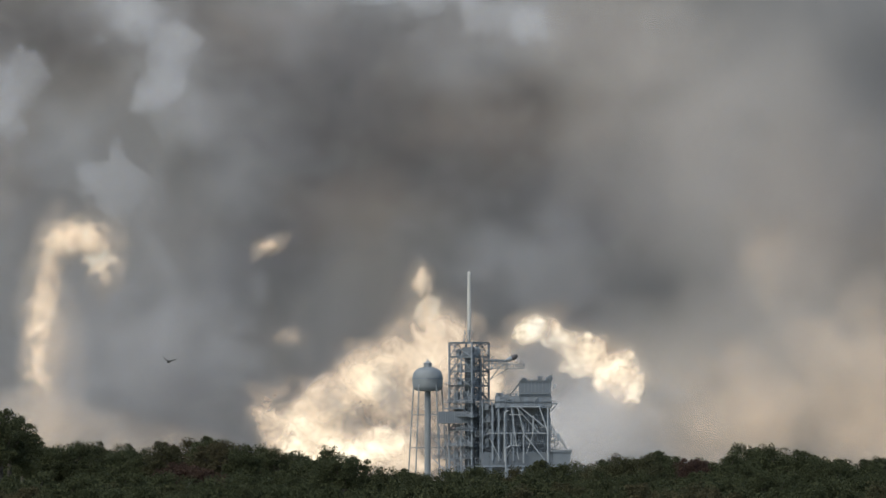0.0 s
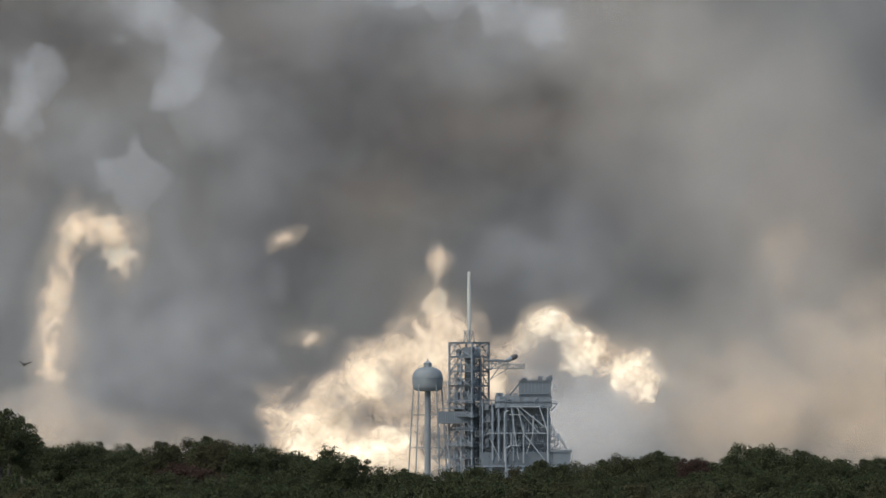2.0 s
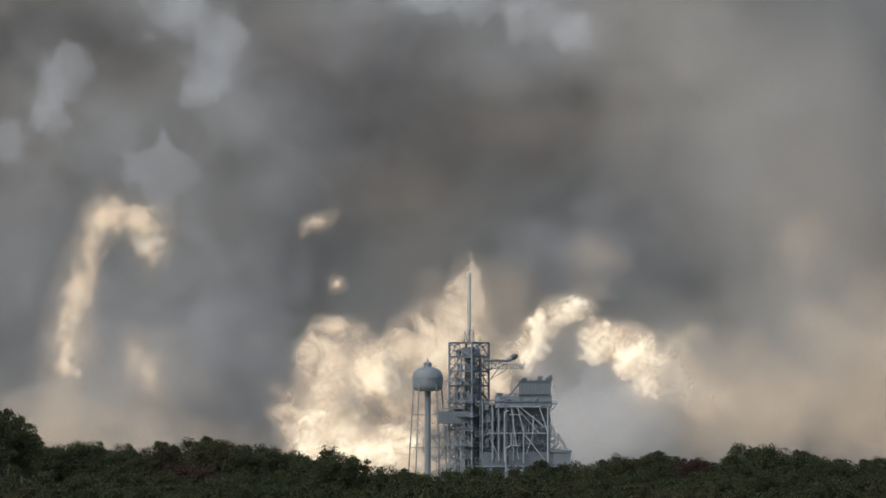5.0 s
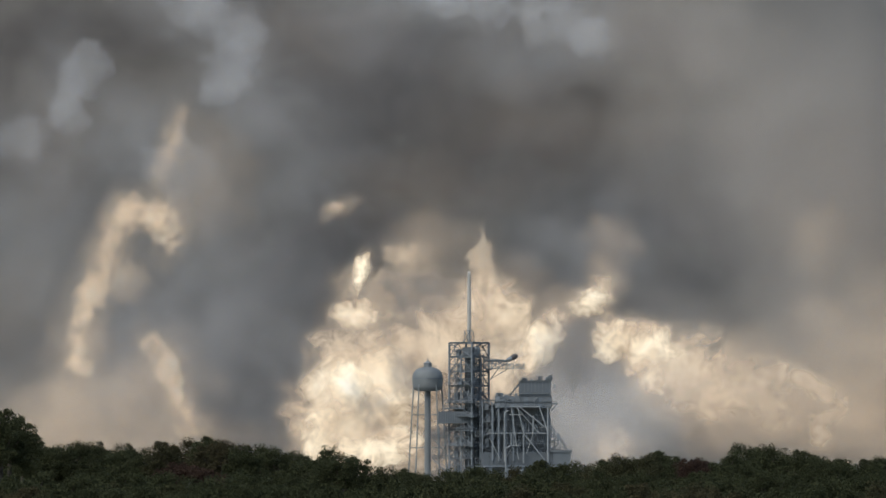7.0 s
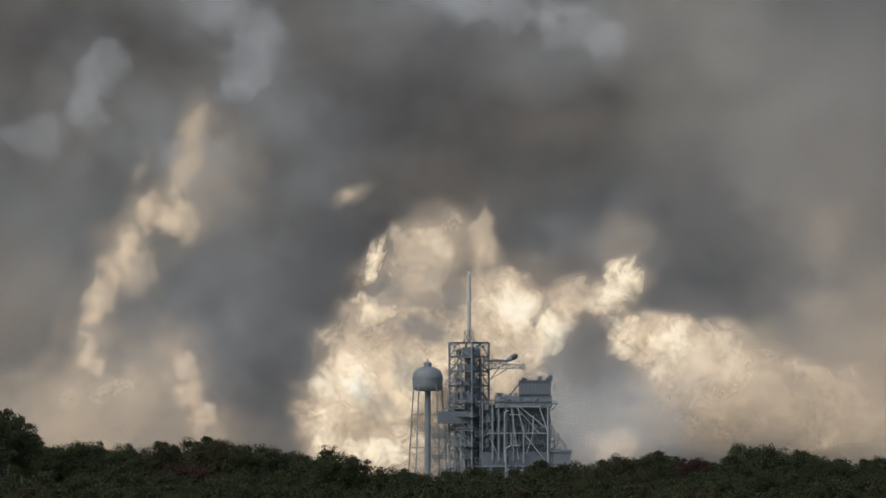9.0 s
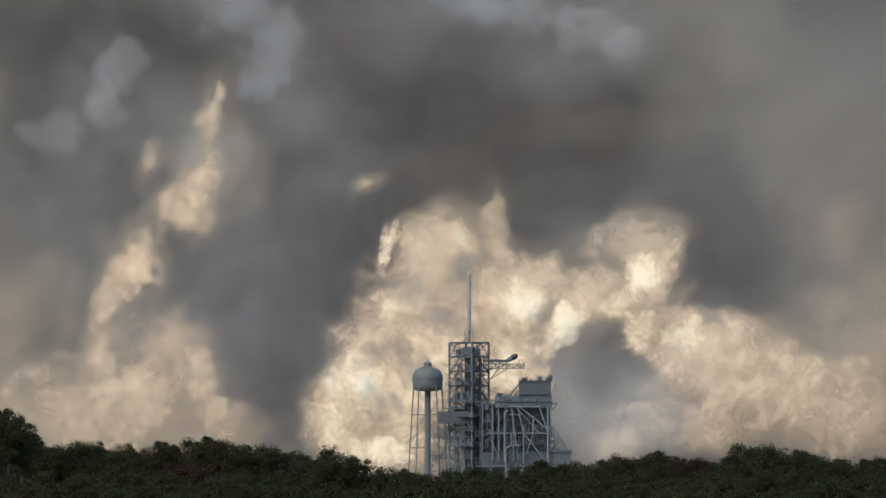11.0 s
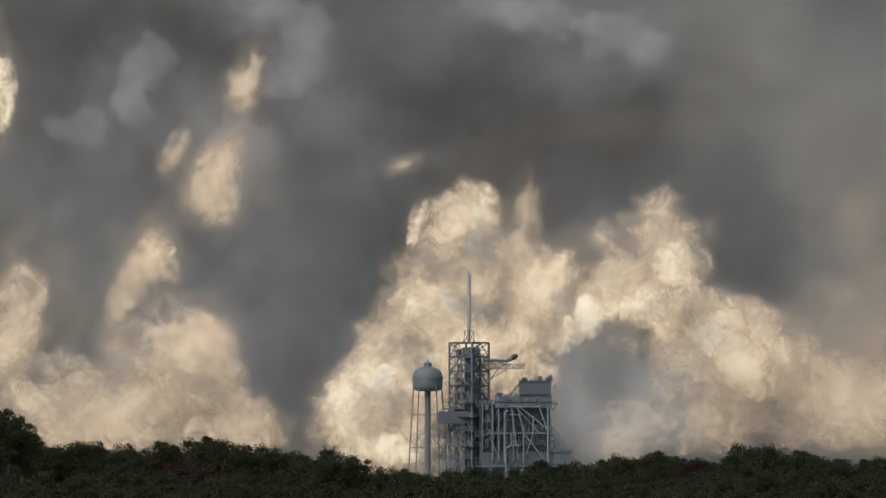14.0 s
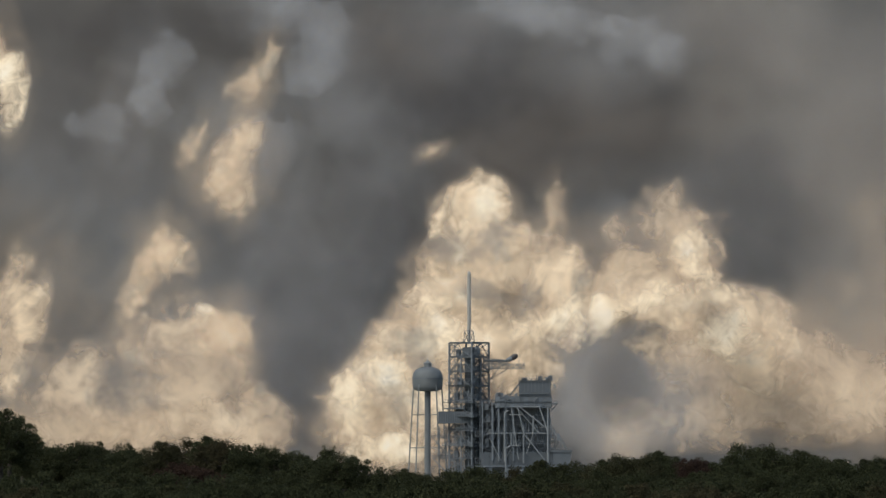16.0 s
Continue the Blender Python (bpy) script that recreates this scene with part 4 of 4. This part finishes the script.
# the tan haze low on the far left and right
steam(TAN, "hazy tan smoke low over the ground",
      (((0, 1340, 740), (8, 1370, 730), (16, 1400, 720)), 60, 70, 5), (((0, 1345, 750), (8, 1380, 730), (16, 1410, 720)), 80, 90, 10), (((0, 1560, 770), (16, 1570, 740)), 60, 90, 10), (((0, 1550, 740), (16, 1560, 700)), 100, 110, 10),
      (((0, 1440, 700), (16, 1480, 660)), 160, 110, 0), (((0, 60, 760), (16, 160, 740)), 130, 70, 0), (((0, 600, 720), (16, 770, 660)), 180, 100, -15, (2, 7)), (((0, 760, 590), (16, 860, 520)), 80, 80, 0), (((4, 850, 560), (16, 960, 500)), 120, 90, 0, (2, 6)),
      (((0, 30, 800), (16, 190, 770)), 260, 90), (((0, 240, 830), (16, 400, 770)), 170, 80), (((0, 1480, 760), (16, 1520, 700)), 230, 110),
      (((0, 1540, 640), (16, 1570, 560)), 130, 130), (((0, 1290, 770), (16, 1340, 720)), 150, 80), (((0, 90, 650), (9, 140, 640), (16, 190, 620)), 60, 140, 5),
      (((0, 1360, 480), (6.5, 1440, 440), (16, 1545, 400)), 45, 80, 10), (((0, 1250, 700), (8, 1270, 680), (16, 1350, 620)), 140, 90, 15),
      (((6, 60, 770), (16, 90, 740)), 160, 110, 0, (4, 9)), (((5, 230, 700), (16, 330, 690)), 130, 130, 0, (2, 7)), (((8, 360, 330), (16, 400, 300)), 90, 110, 25, (4, 9)),
      (((8, 0, 560), (16, 40, 520)), 120, 160, 10, (5, 11)), (((8, 1400, 660), (16, 1460, 640)), 170, 90, 15, (4, 9)), (((0, 690, 520), (8, 760, 430), (16, 835, 380)), 75, 65, 0, (3, 8)),
      (((4, 1040, 470), (8, 1090, 420), (16, 1170, 370)), 55, 60, -10, (3, 6.5)), (((8, 1010, 500), (16, 1080, 440)), 110, 60, 0, (7, 12)))
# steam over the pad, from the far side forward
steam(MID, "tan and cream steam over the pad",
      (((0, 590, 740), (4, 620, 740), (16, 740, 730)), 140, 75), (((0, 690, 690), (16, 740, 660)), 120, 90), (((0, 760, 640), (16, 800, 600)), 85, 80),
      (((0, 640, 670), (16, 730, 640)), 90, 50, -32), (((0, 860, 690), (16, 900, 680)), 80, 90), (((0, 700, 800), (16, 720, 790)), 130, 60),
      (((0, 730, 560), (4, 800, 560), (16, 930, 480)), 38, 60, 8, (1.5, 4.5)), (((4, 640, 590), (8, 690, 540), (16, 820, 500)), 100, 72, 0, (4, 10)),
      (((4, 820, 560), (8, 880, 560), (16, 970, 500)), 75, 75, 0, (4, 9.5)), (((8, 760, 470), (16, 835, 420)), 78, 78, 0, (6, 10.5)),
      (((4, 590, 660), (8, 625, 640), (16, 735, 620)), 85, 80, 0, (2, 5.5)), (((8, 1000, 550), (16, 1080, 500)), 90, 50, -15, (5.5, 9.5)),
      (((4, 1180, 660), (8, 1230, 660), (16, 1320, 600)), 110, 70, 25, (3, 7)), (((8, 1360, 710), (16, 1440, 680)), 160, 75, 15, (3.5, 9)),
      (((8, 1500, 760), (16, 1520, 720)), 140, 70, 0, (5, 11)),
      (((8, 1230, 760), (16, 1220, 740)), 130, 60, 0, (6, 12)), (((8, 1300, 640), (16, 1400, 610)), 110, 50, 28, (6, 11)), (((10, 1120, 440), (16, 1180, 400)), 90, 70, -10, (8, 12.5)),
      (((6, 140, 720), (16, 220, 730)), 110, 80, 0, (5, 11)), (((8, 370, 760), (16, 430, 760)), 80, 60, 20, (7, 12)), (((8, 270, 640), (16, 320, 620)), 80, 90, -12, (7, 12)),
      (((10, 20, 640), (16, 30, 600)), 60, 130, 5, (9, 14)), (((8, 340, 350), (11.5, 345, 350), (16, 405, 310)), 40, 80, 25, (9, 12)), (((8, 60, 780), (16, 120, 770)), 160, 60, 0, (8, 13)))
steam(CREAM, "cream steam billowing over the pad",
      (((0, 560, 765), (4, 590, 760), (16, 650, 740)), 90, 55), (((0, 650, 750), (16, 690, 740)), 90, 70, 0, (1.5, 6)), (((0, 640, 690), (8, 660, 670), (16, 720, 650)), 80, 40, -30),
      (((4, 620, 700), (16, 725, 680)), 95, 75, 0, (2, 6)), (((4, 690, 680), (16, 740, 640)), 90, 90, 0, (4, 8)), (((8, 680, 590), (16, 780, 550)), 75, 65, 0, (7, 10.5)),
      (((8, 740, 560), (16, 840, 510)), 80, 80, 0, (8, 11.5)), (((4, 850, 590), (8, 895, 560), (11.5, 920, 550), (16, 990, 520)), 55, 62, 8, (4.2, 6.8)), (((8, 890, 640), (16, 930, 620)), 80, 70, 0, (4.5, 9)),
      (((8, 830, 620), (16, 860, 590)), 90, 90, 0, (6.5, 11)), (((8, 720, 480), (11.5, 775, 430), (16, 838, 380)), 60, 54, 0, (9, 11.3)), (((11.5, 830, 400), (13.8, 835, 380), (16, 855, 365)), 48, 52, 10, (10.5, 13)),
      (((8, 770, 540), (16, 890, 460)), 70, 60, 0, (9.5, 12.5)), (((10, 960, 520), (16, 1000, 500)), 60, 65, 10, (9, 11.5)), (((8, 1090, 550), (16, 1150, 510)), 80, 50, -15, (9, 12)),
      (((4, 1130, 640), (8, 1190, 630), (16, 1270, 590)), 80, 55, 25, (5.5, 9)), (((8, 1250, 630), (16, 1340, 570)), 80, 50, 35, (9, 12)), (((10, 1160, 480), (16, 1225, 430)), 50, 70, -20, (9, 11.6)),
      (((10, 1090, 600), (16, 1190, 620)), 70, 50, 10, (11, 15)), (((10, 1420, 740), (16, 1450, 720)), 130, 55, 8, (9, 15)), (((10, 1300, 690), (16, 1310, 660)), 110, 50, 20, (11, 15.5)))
steam(MID, "tan and cream steam welling up from the ground",
      (((9, 120, 710), (16, 200, 690)), 150, 80, 0, (7, 13)), (((9, 300, 700), (16, 355, 690)), 80, 90, -10, (8, 13)), (((9, 390, 770), (16, 430, 760)), 90, 50, 10, (8, 13)), (((9, 330, 300), (16, 420, 270)), 30, 80, 25, (9, 13)),
      (((8, 1330, 730), (16, 1360, 700)), 170, 70, 10, (5, 10)), (((8, 1480, 720), (16, 1500, 680)), 130, 80, 10, (6, 11)))
steam(CREAM, "cream steam, sunlight painted into the colour",
      (((11.5, 240, 475), (16, 292, 455)), 34, 50, 12, (9, 12)), (((10, 10, 580), (16, 35, 570)), 40, 110, 5, (10, 14.5)), (((10, 330, 600), (16, 380, 590)), 55, 40, 30, (11, 15)), (((10, 60, 770), (16, 90, 760)), 120, 40, 0, (10, 15)),
      (((10, 330, 770), (16, 360, 770)), 110, 36, 10, (10, 15)), (((8, 1280, 670), (16, 1330, 640)), 90, 44, 25, (7, 11)))
# Brightest copies roll out in front later, so the painted sunlight grows.
steam(SUN_TINT, "bright cream steam with sunlight painted into its colour",
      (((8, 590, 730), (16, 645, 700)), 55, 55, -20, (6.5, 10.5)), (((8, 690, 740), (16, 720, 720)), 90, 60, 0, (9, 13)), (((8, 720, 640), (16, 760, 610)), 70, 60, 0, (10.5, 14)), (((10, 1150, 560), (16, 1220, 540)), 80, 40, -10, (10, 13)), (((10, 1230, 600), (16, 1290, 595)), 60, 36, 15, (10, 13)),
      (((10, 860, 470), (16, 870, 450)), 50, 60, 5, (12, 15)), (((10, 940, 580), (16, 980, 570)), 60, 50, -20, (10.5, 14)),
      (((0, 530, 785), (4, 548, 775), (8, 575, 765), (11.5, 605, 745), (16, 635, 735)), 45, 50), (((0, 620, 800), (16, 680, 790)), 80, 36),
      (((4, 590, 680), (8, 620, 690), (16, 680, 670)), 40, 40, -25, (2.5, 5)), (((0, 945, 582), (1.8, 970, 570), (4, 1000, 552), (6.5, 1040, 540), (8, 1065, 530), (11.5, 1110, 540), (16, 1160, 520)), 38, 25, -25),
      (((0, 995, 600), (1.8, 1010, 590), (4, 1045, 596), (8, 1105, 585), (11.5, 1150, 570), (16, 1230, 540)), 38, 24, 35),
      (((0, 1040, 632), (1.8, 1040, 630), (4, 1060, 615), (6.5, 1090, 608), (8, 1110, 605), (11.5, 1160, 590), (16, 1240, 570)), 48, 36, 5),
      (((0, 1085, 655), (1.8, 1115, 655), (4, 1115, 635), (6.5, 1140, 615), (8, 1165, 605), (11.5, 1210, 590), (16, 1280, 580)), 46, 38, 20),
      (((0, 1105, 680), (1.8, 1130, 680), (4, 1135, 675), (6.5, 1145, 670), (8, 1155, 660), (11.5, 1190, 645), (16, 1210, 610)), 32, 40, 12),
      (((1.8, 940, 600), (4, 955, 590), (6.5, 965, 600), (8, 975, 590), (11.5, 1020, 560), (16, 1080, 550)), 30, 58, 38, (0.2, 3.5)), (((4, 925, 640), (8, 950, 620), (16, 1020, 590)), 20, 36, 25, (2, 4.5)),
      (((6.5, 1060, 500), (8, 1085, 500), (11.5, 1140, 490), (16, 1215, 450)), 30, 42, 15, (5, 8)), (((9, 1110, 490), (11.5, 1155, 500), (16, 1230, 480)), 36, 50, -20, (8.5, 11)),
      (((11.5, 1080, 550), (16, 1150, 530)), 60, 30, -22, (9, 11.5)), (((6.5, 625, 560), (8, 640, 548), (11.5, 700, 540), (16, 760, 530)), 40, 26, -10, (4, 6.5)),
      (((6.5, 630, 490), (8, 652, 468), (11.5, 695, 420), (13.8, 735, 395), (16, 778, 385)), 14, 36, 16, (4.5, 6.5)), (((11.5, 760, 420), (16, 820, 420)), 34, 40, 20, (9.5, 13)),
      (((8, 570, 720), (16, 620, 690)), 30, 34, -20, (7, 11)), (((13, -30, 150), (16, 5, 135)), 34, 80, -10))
# wisps in the hook on the far left, and torn scraps
steam(WISPY, "thin cream wisps of steam",
      (((6.5, 1075, 795), (16, 1100, 780)), 40, 34, 0, (4, 6.5)),
      (((0, 90, 450), (4, 150, 420), (6.5, 190, 420), (9, 225, 440), (16, 275, 450)), 26, 58, 18), (((0, 72, 545), (4, 122, 520), (6.5, 155, 520), (9, 175, 530), (16, 240, 520)), 26, 60, 12),
      (((0, 115, 420), (4, 175, 385), (6.5, 218, 370), (9, 262, 365), (16, 400, 300)), 26, 26, 0), (((0, 180, 450), (4, 248, 425), (6.5, 288, 400), (9, 320, 380), (16, 420, 340)), 28, 50, -5),
      (((0, 150, 420), (4, 225, 395), (6.5, 260, 385), (9, 295, 390), (16, 380, 330)), 46, 26, -5), (((6.5, 210, 480), (9, 225, 465), (11.5, 240, 475), (16, 295, 450)), 46, 50, 15, (5, 9)),
      (((4, 110, 630), (9, 160, 620), (16, 230, 600)), 24, 70, 8), (((4, 245, 660), (6.5, 285, 650), (9, 325, 660), (16, 420, 600)), 28, 60, -25, (2.5, 6)),
      (((6.5, 325, 740), (9, 350, 730), (16, 440, 690)), 26, 50, -30, (4.5, 6.8)), (((6.5, 305, 240), (9, 342, 230), (11.5, 385, 190), (13.8, 435, 145), (16, 470, 120)), 20, 52, 18, (5, 9)),
      (((11.5, 380, 210), (13.8, 430, 160), (16, 440, 160)), 36, 32, -25, (10, 13.5)), (((6.5, 285, 280), (9, 330, 300), (11.5, 365, 310), (16, 425, 250)), 22, 50, 20, (5.5, 9)),
      (((9, 250, 300), (11.5, 268, 282), (13.8, 310, 270), (16, 345, 260)), 18, 40, 25, (8, 11)), (((11.5, 300, 600), (16, 400, 590)), 60, 50, 25, (9, 12)),
      (((0, 475, 436), (4, 540, 405), (6.5, 592, 375), (9, 622, 345), (11.5, 660, 320), (16, 765, 268)), 22, 13, -24), (((0, 515, 600), (1.8, 545, 600), (4, 576, 588), (6.5, 625, 572)), 26, 16, 0, (-1.5, 1.8)),
      (((0, 745, 495), (1.8, 772, 470), (4, 815, 420), (16, 1000, 200)), 16, 24, 10, None, (2, 4)), (((0, 760, 575), (1.8, 770, 565), (4, 808, 540), (6.5, 850, 490), (8, 850, 450), (16, 980, 380)), 22, 55, 0),
      (((6.5, 705, 465), (9, 770, 430), (16, 860, 360)), 40, 26, 20, (4.5, 7)), (((6.5, 680, 530), (9, 730, 500), (16, 860, 460)), 50, 34, 15, (4.5, 7)), (((8, 845, 450), (11.5, 890, 450), (16, 930, 420)), 24, 30, 0, (6, 8)),
      (((4, 575, 520), (6.5, 630, 480)), 12, 12, 0, (2, 4), (7, 9)))
# grey smoke in front of the steam, and the painted shade of its hollow
billows(PEARL, "pale pearl grey steam beside the gantry",
        (1035, 710, 85, 100, 5, -2, 0), (1110, 765, 110, 60, 4, -2, 0), (1060, 740, 130, 80, 4, -2, 0), (1010, 660, 70, 80, 5, -2, 0), (1130, 700, 120, 70, 5, -2, 0))
# Stacked thin grey sheets paint the shade of a hollow in the steam.
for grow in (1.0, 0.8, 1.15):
    steam(SHADE, "grey sheet painted as shade between the steam billows",
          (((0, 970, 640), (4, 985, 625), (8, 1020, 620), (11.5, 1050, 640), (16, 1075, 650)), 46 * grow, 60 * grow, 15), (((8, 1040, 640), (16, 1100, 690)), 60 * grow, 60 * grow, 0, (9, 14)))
steam(THIN, "dark curl of smoke under the arch",
      (((4, 1010, 600), (6.5, 1035, 585), (8, 1055, 575), (11.5, 1075, 585), (16, 1120, 590)), 44, 17, -10, (4, 6.5)))
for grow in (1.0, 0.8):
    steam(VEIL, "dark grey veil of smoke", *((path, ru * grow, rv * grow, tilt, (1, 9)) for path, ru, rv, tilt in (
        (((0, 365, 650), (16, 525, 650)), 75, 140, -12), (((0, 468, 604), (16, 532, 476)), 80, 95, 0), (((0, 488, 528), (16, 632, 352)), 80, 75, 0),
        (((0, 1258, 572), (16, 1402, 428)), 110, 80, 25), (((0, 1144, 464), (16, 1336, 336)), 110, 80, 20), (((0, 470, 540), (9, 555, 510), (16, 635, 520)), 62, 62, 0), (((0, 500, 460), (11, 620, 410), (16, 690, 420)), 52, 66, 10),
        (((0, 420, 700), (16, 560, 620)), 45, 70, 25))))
steam(THIN, "thin torn grey smoke",
      (((6.5, 715, 535), (9, 765, 515), (16, 860, 420)), 90, 50, 10, (4.5, 7), (9.2, 11.3)), (((6.5, 690, 600), (9, 740, 590), (16, 860, 560)), 60, 26, 15, (4.5, 7), (10, 12)),
      (((6.5, 665, 520), (9, 700, 520), (16, 800, 440)), 44, 26, 0, (5, 7)), (((6.5, 770, 520), (9, 800, 540), (11.5, 825, 470), (16, 880, 430)), 30, 46, 10, (5, 8)), (((8, 945, 560), (11.5, 965, 550), (16, 1035, 480)), 18, 44, 15, (6, 8.5)),
      (((8, 840, 530), (13.8, 880, 540), (16, 935, 530)), 22, 36, 8, (9, 13)), (((8, 750, 590), (16, 850, 520)), 46, 20, 20, (6, 8)), (((8, 640, 640), (16, 720, 600)), 50, 18, -20, (5, 9)),
      (((8, 240, 560), (16, 200, 660)), 50, 70, 10, (6, 11)), (((8, 200, 660), (16, 230, 690)), 60, 40, 0, (9, 14)), (((9, 20, 690), (16, 55, 670)), 30, 40, 0, (11, 15)), (((0, 600, 720), (16, 700, 700)), 30, 50, -30), (((0, 690, 690), (8, 720, 660)), 24, 50, -20))




def motions():
    """Everything that moves: the drifting smoke, the bird and its wings."""
    for ob, depth, path, tilt, comes, goes in MOVING:
        stages = []
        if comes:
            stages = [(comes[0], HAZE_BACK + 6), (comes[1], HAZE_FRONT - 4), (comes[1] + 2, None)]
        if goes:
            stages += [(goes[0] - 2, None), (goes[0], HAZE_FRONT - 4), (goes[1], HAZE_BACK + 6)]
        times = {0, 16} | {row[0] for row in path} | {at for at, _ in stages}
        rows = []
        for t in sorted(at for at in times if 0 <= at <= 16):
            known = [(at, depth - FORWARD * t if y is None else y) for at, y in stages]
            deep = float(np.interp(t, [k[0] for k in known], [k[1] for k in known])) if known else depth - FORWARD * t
            p = spot(*between(path, t), deep)
            rows.append((t, pose(p.x, p.y - ob.parent.location.y, p.z, 0, tilt + (t - 8) * 0.25, 0)))
        walk(ob, rows)
    walk(WALL, [(0, pose(-62, 0, 0)), (16, pose(12, 0, 4))])
    way = ((0, 299, 640), (0.5, 234, 634), (1, 173, 632), (1.5, 110, 637), (2, 44, 645), (2.5, -20, 652), (4, -215, 660), (16, -1800, 600))
    rows = []
    for t, u, v in way:
        rows.append((t, pose((u - 784) * 0.0735, -2800, 3 + (955 - v) * 0.0735, 0, 0, 62)))
    walk(BIRD, rows)
    beats = ((0, 24, 8), (0.3, 18, 6), (0.6, 12, 14), (1.0, 6, 22), (1.4, 4, 26), (1.7, 14, 16), (2.0, 20, 10), (2.4, 14, 14), (16, 14, 14))
    for side, wing in zip((1, -1), WINGS):
        walk(wing, [(t, pose(0, 0, 0.03, side * (a if side > 0 else b), 0, 0)) for t, a, b in beats])


motions()
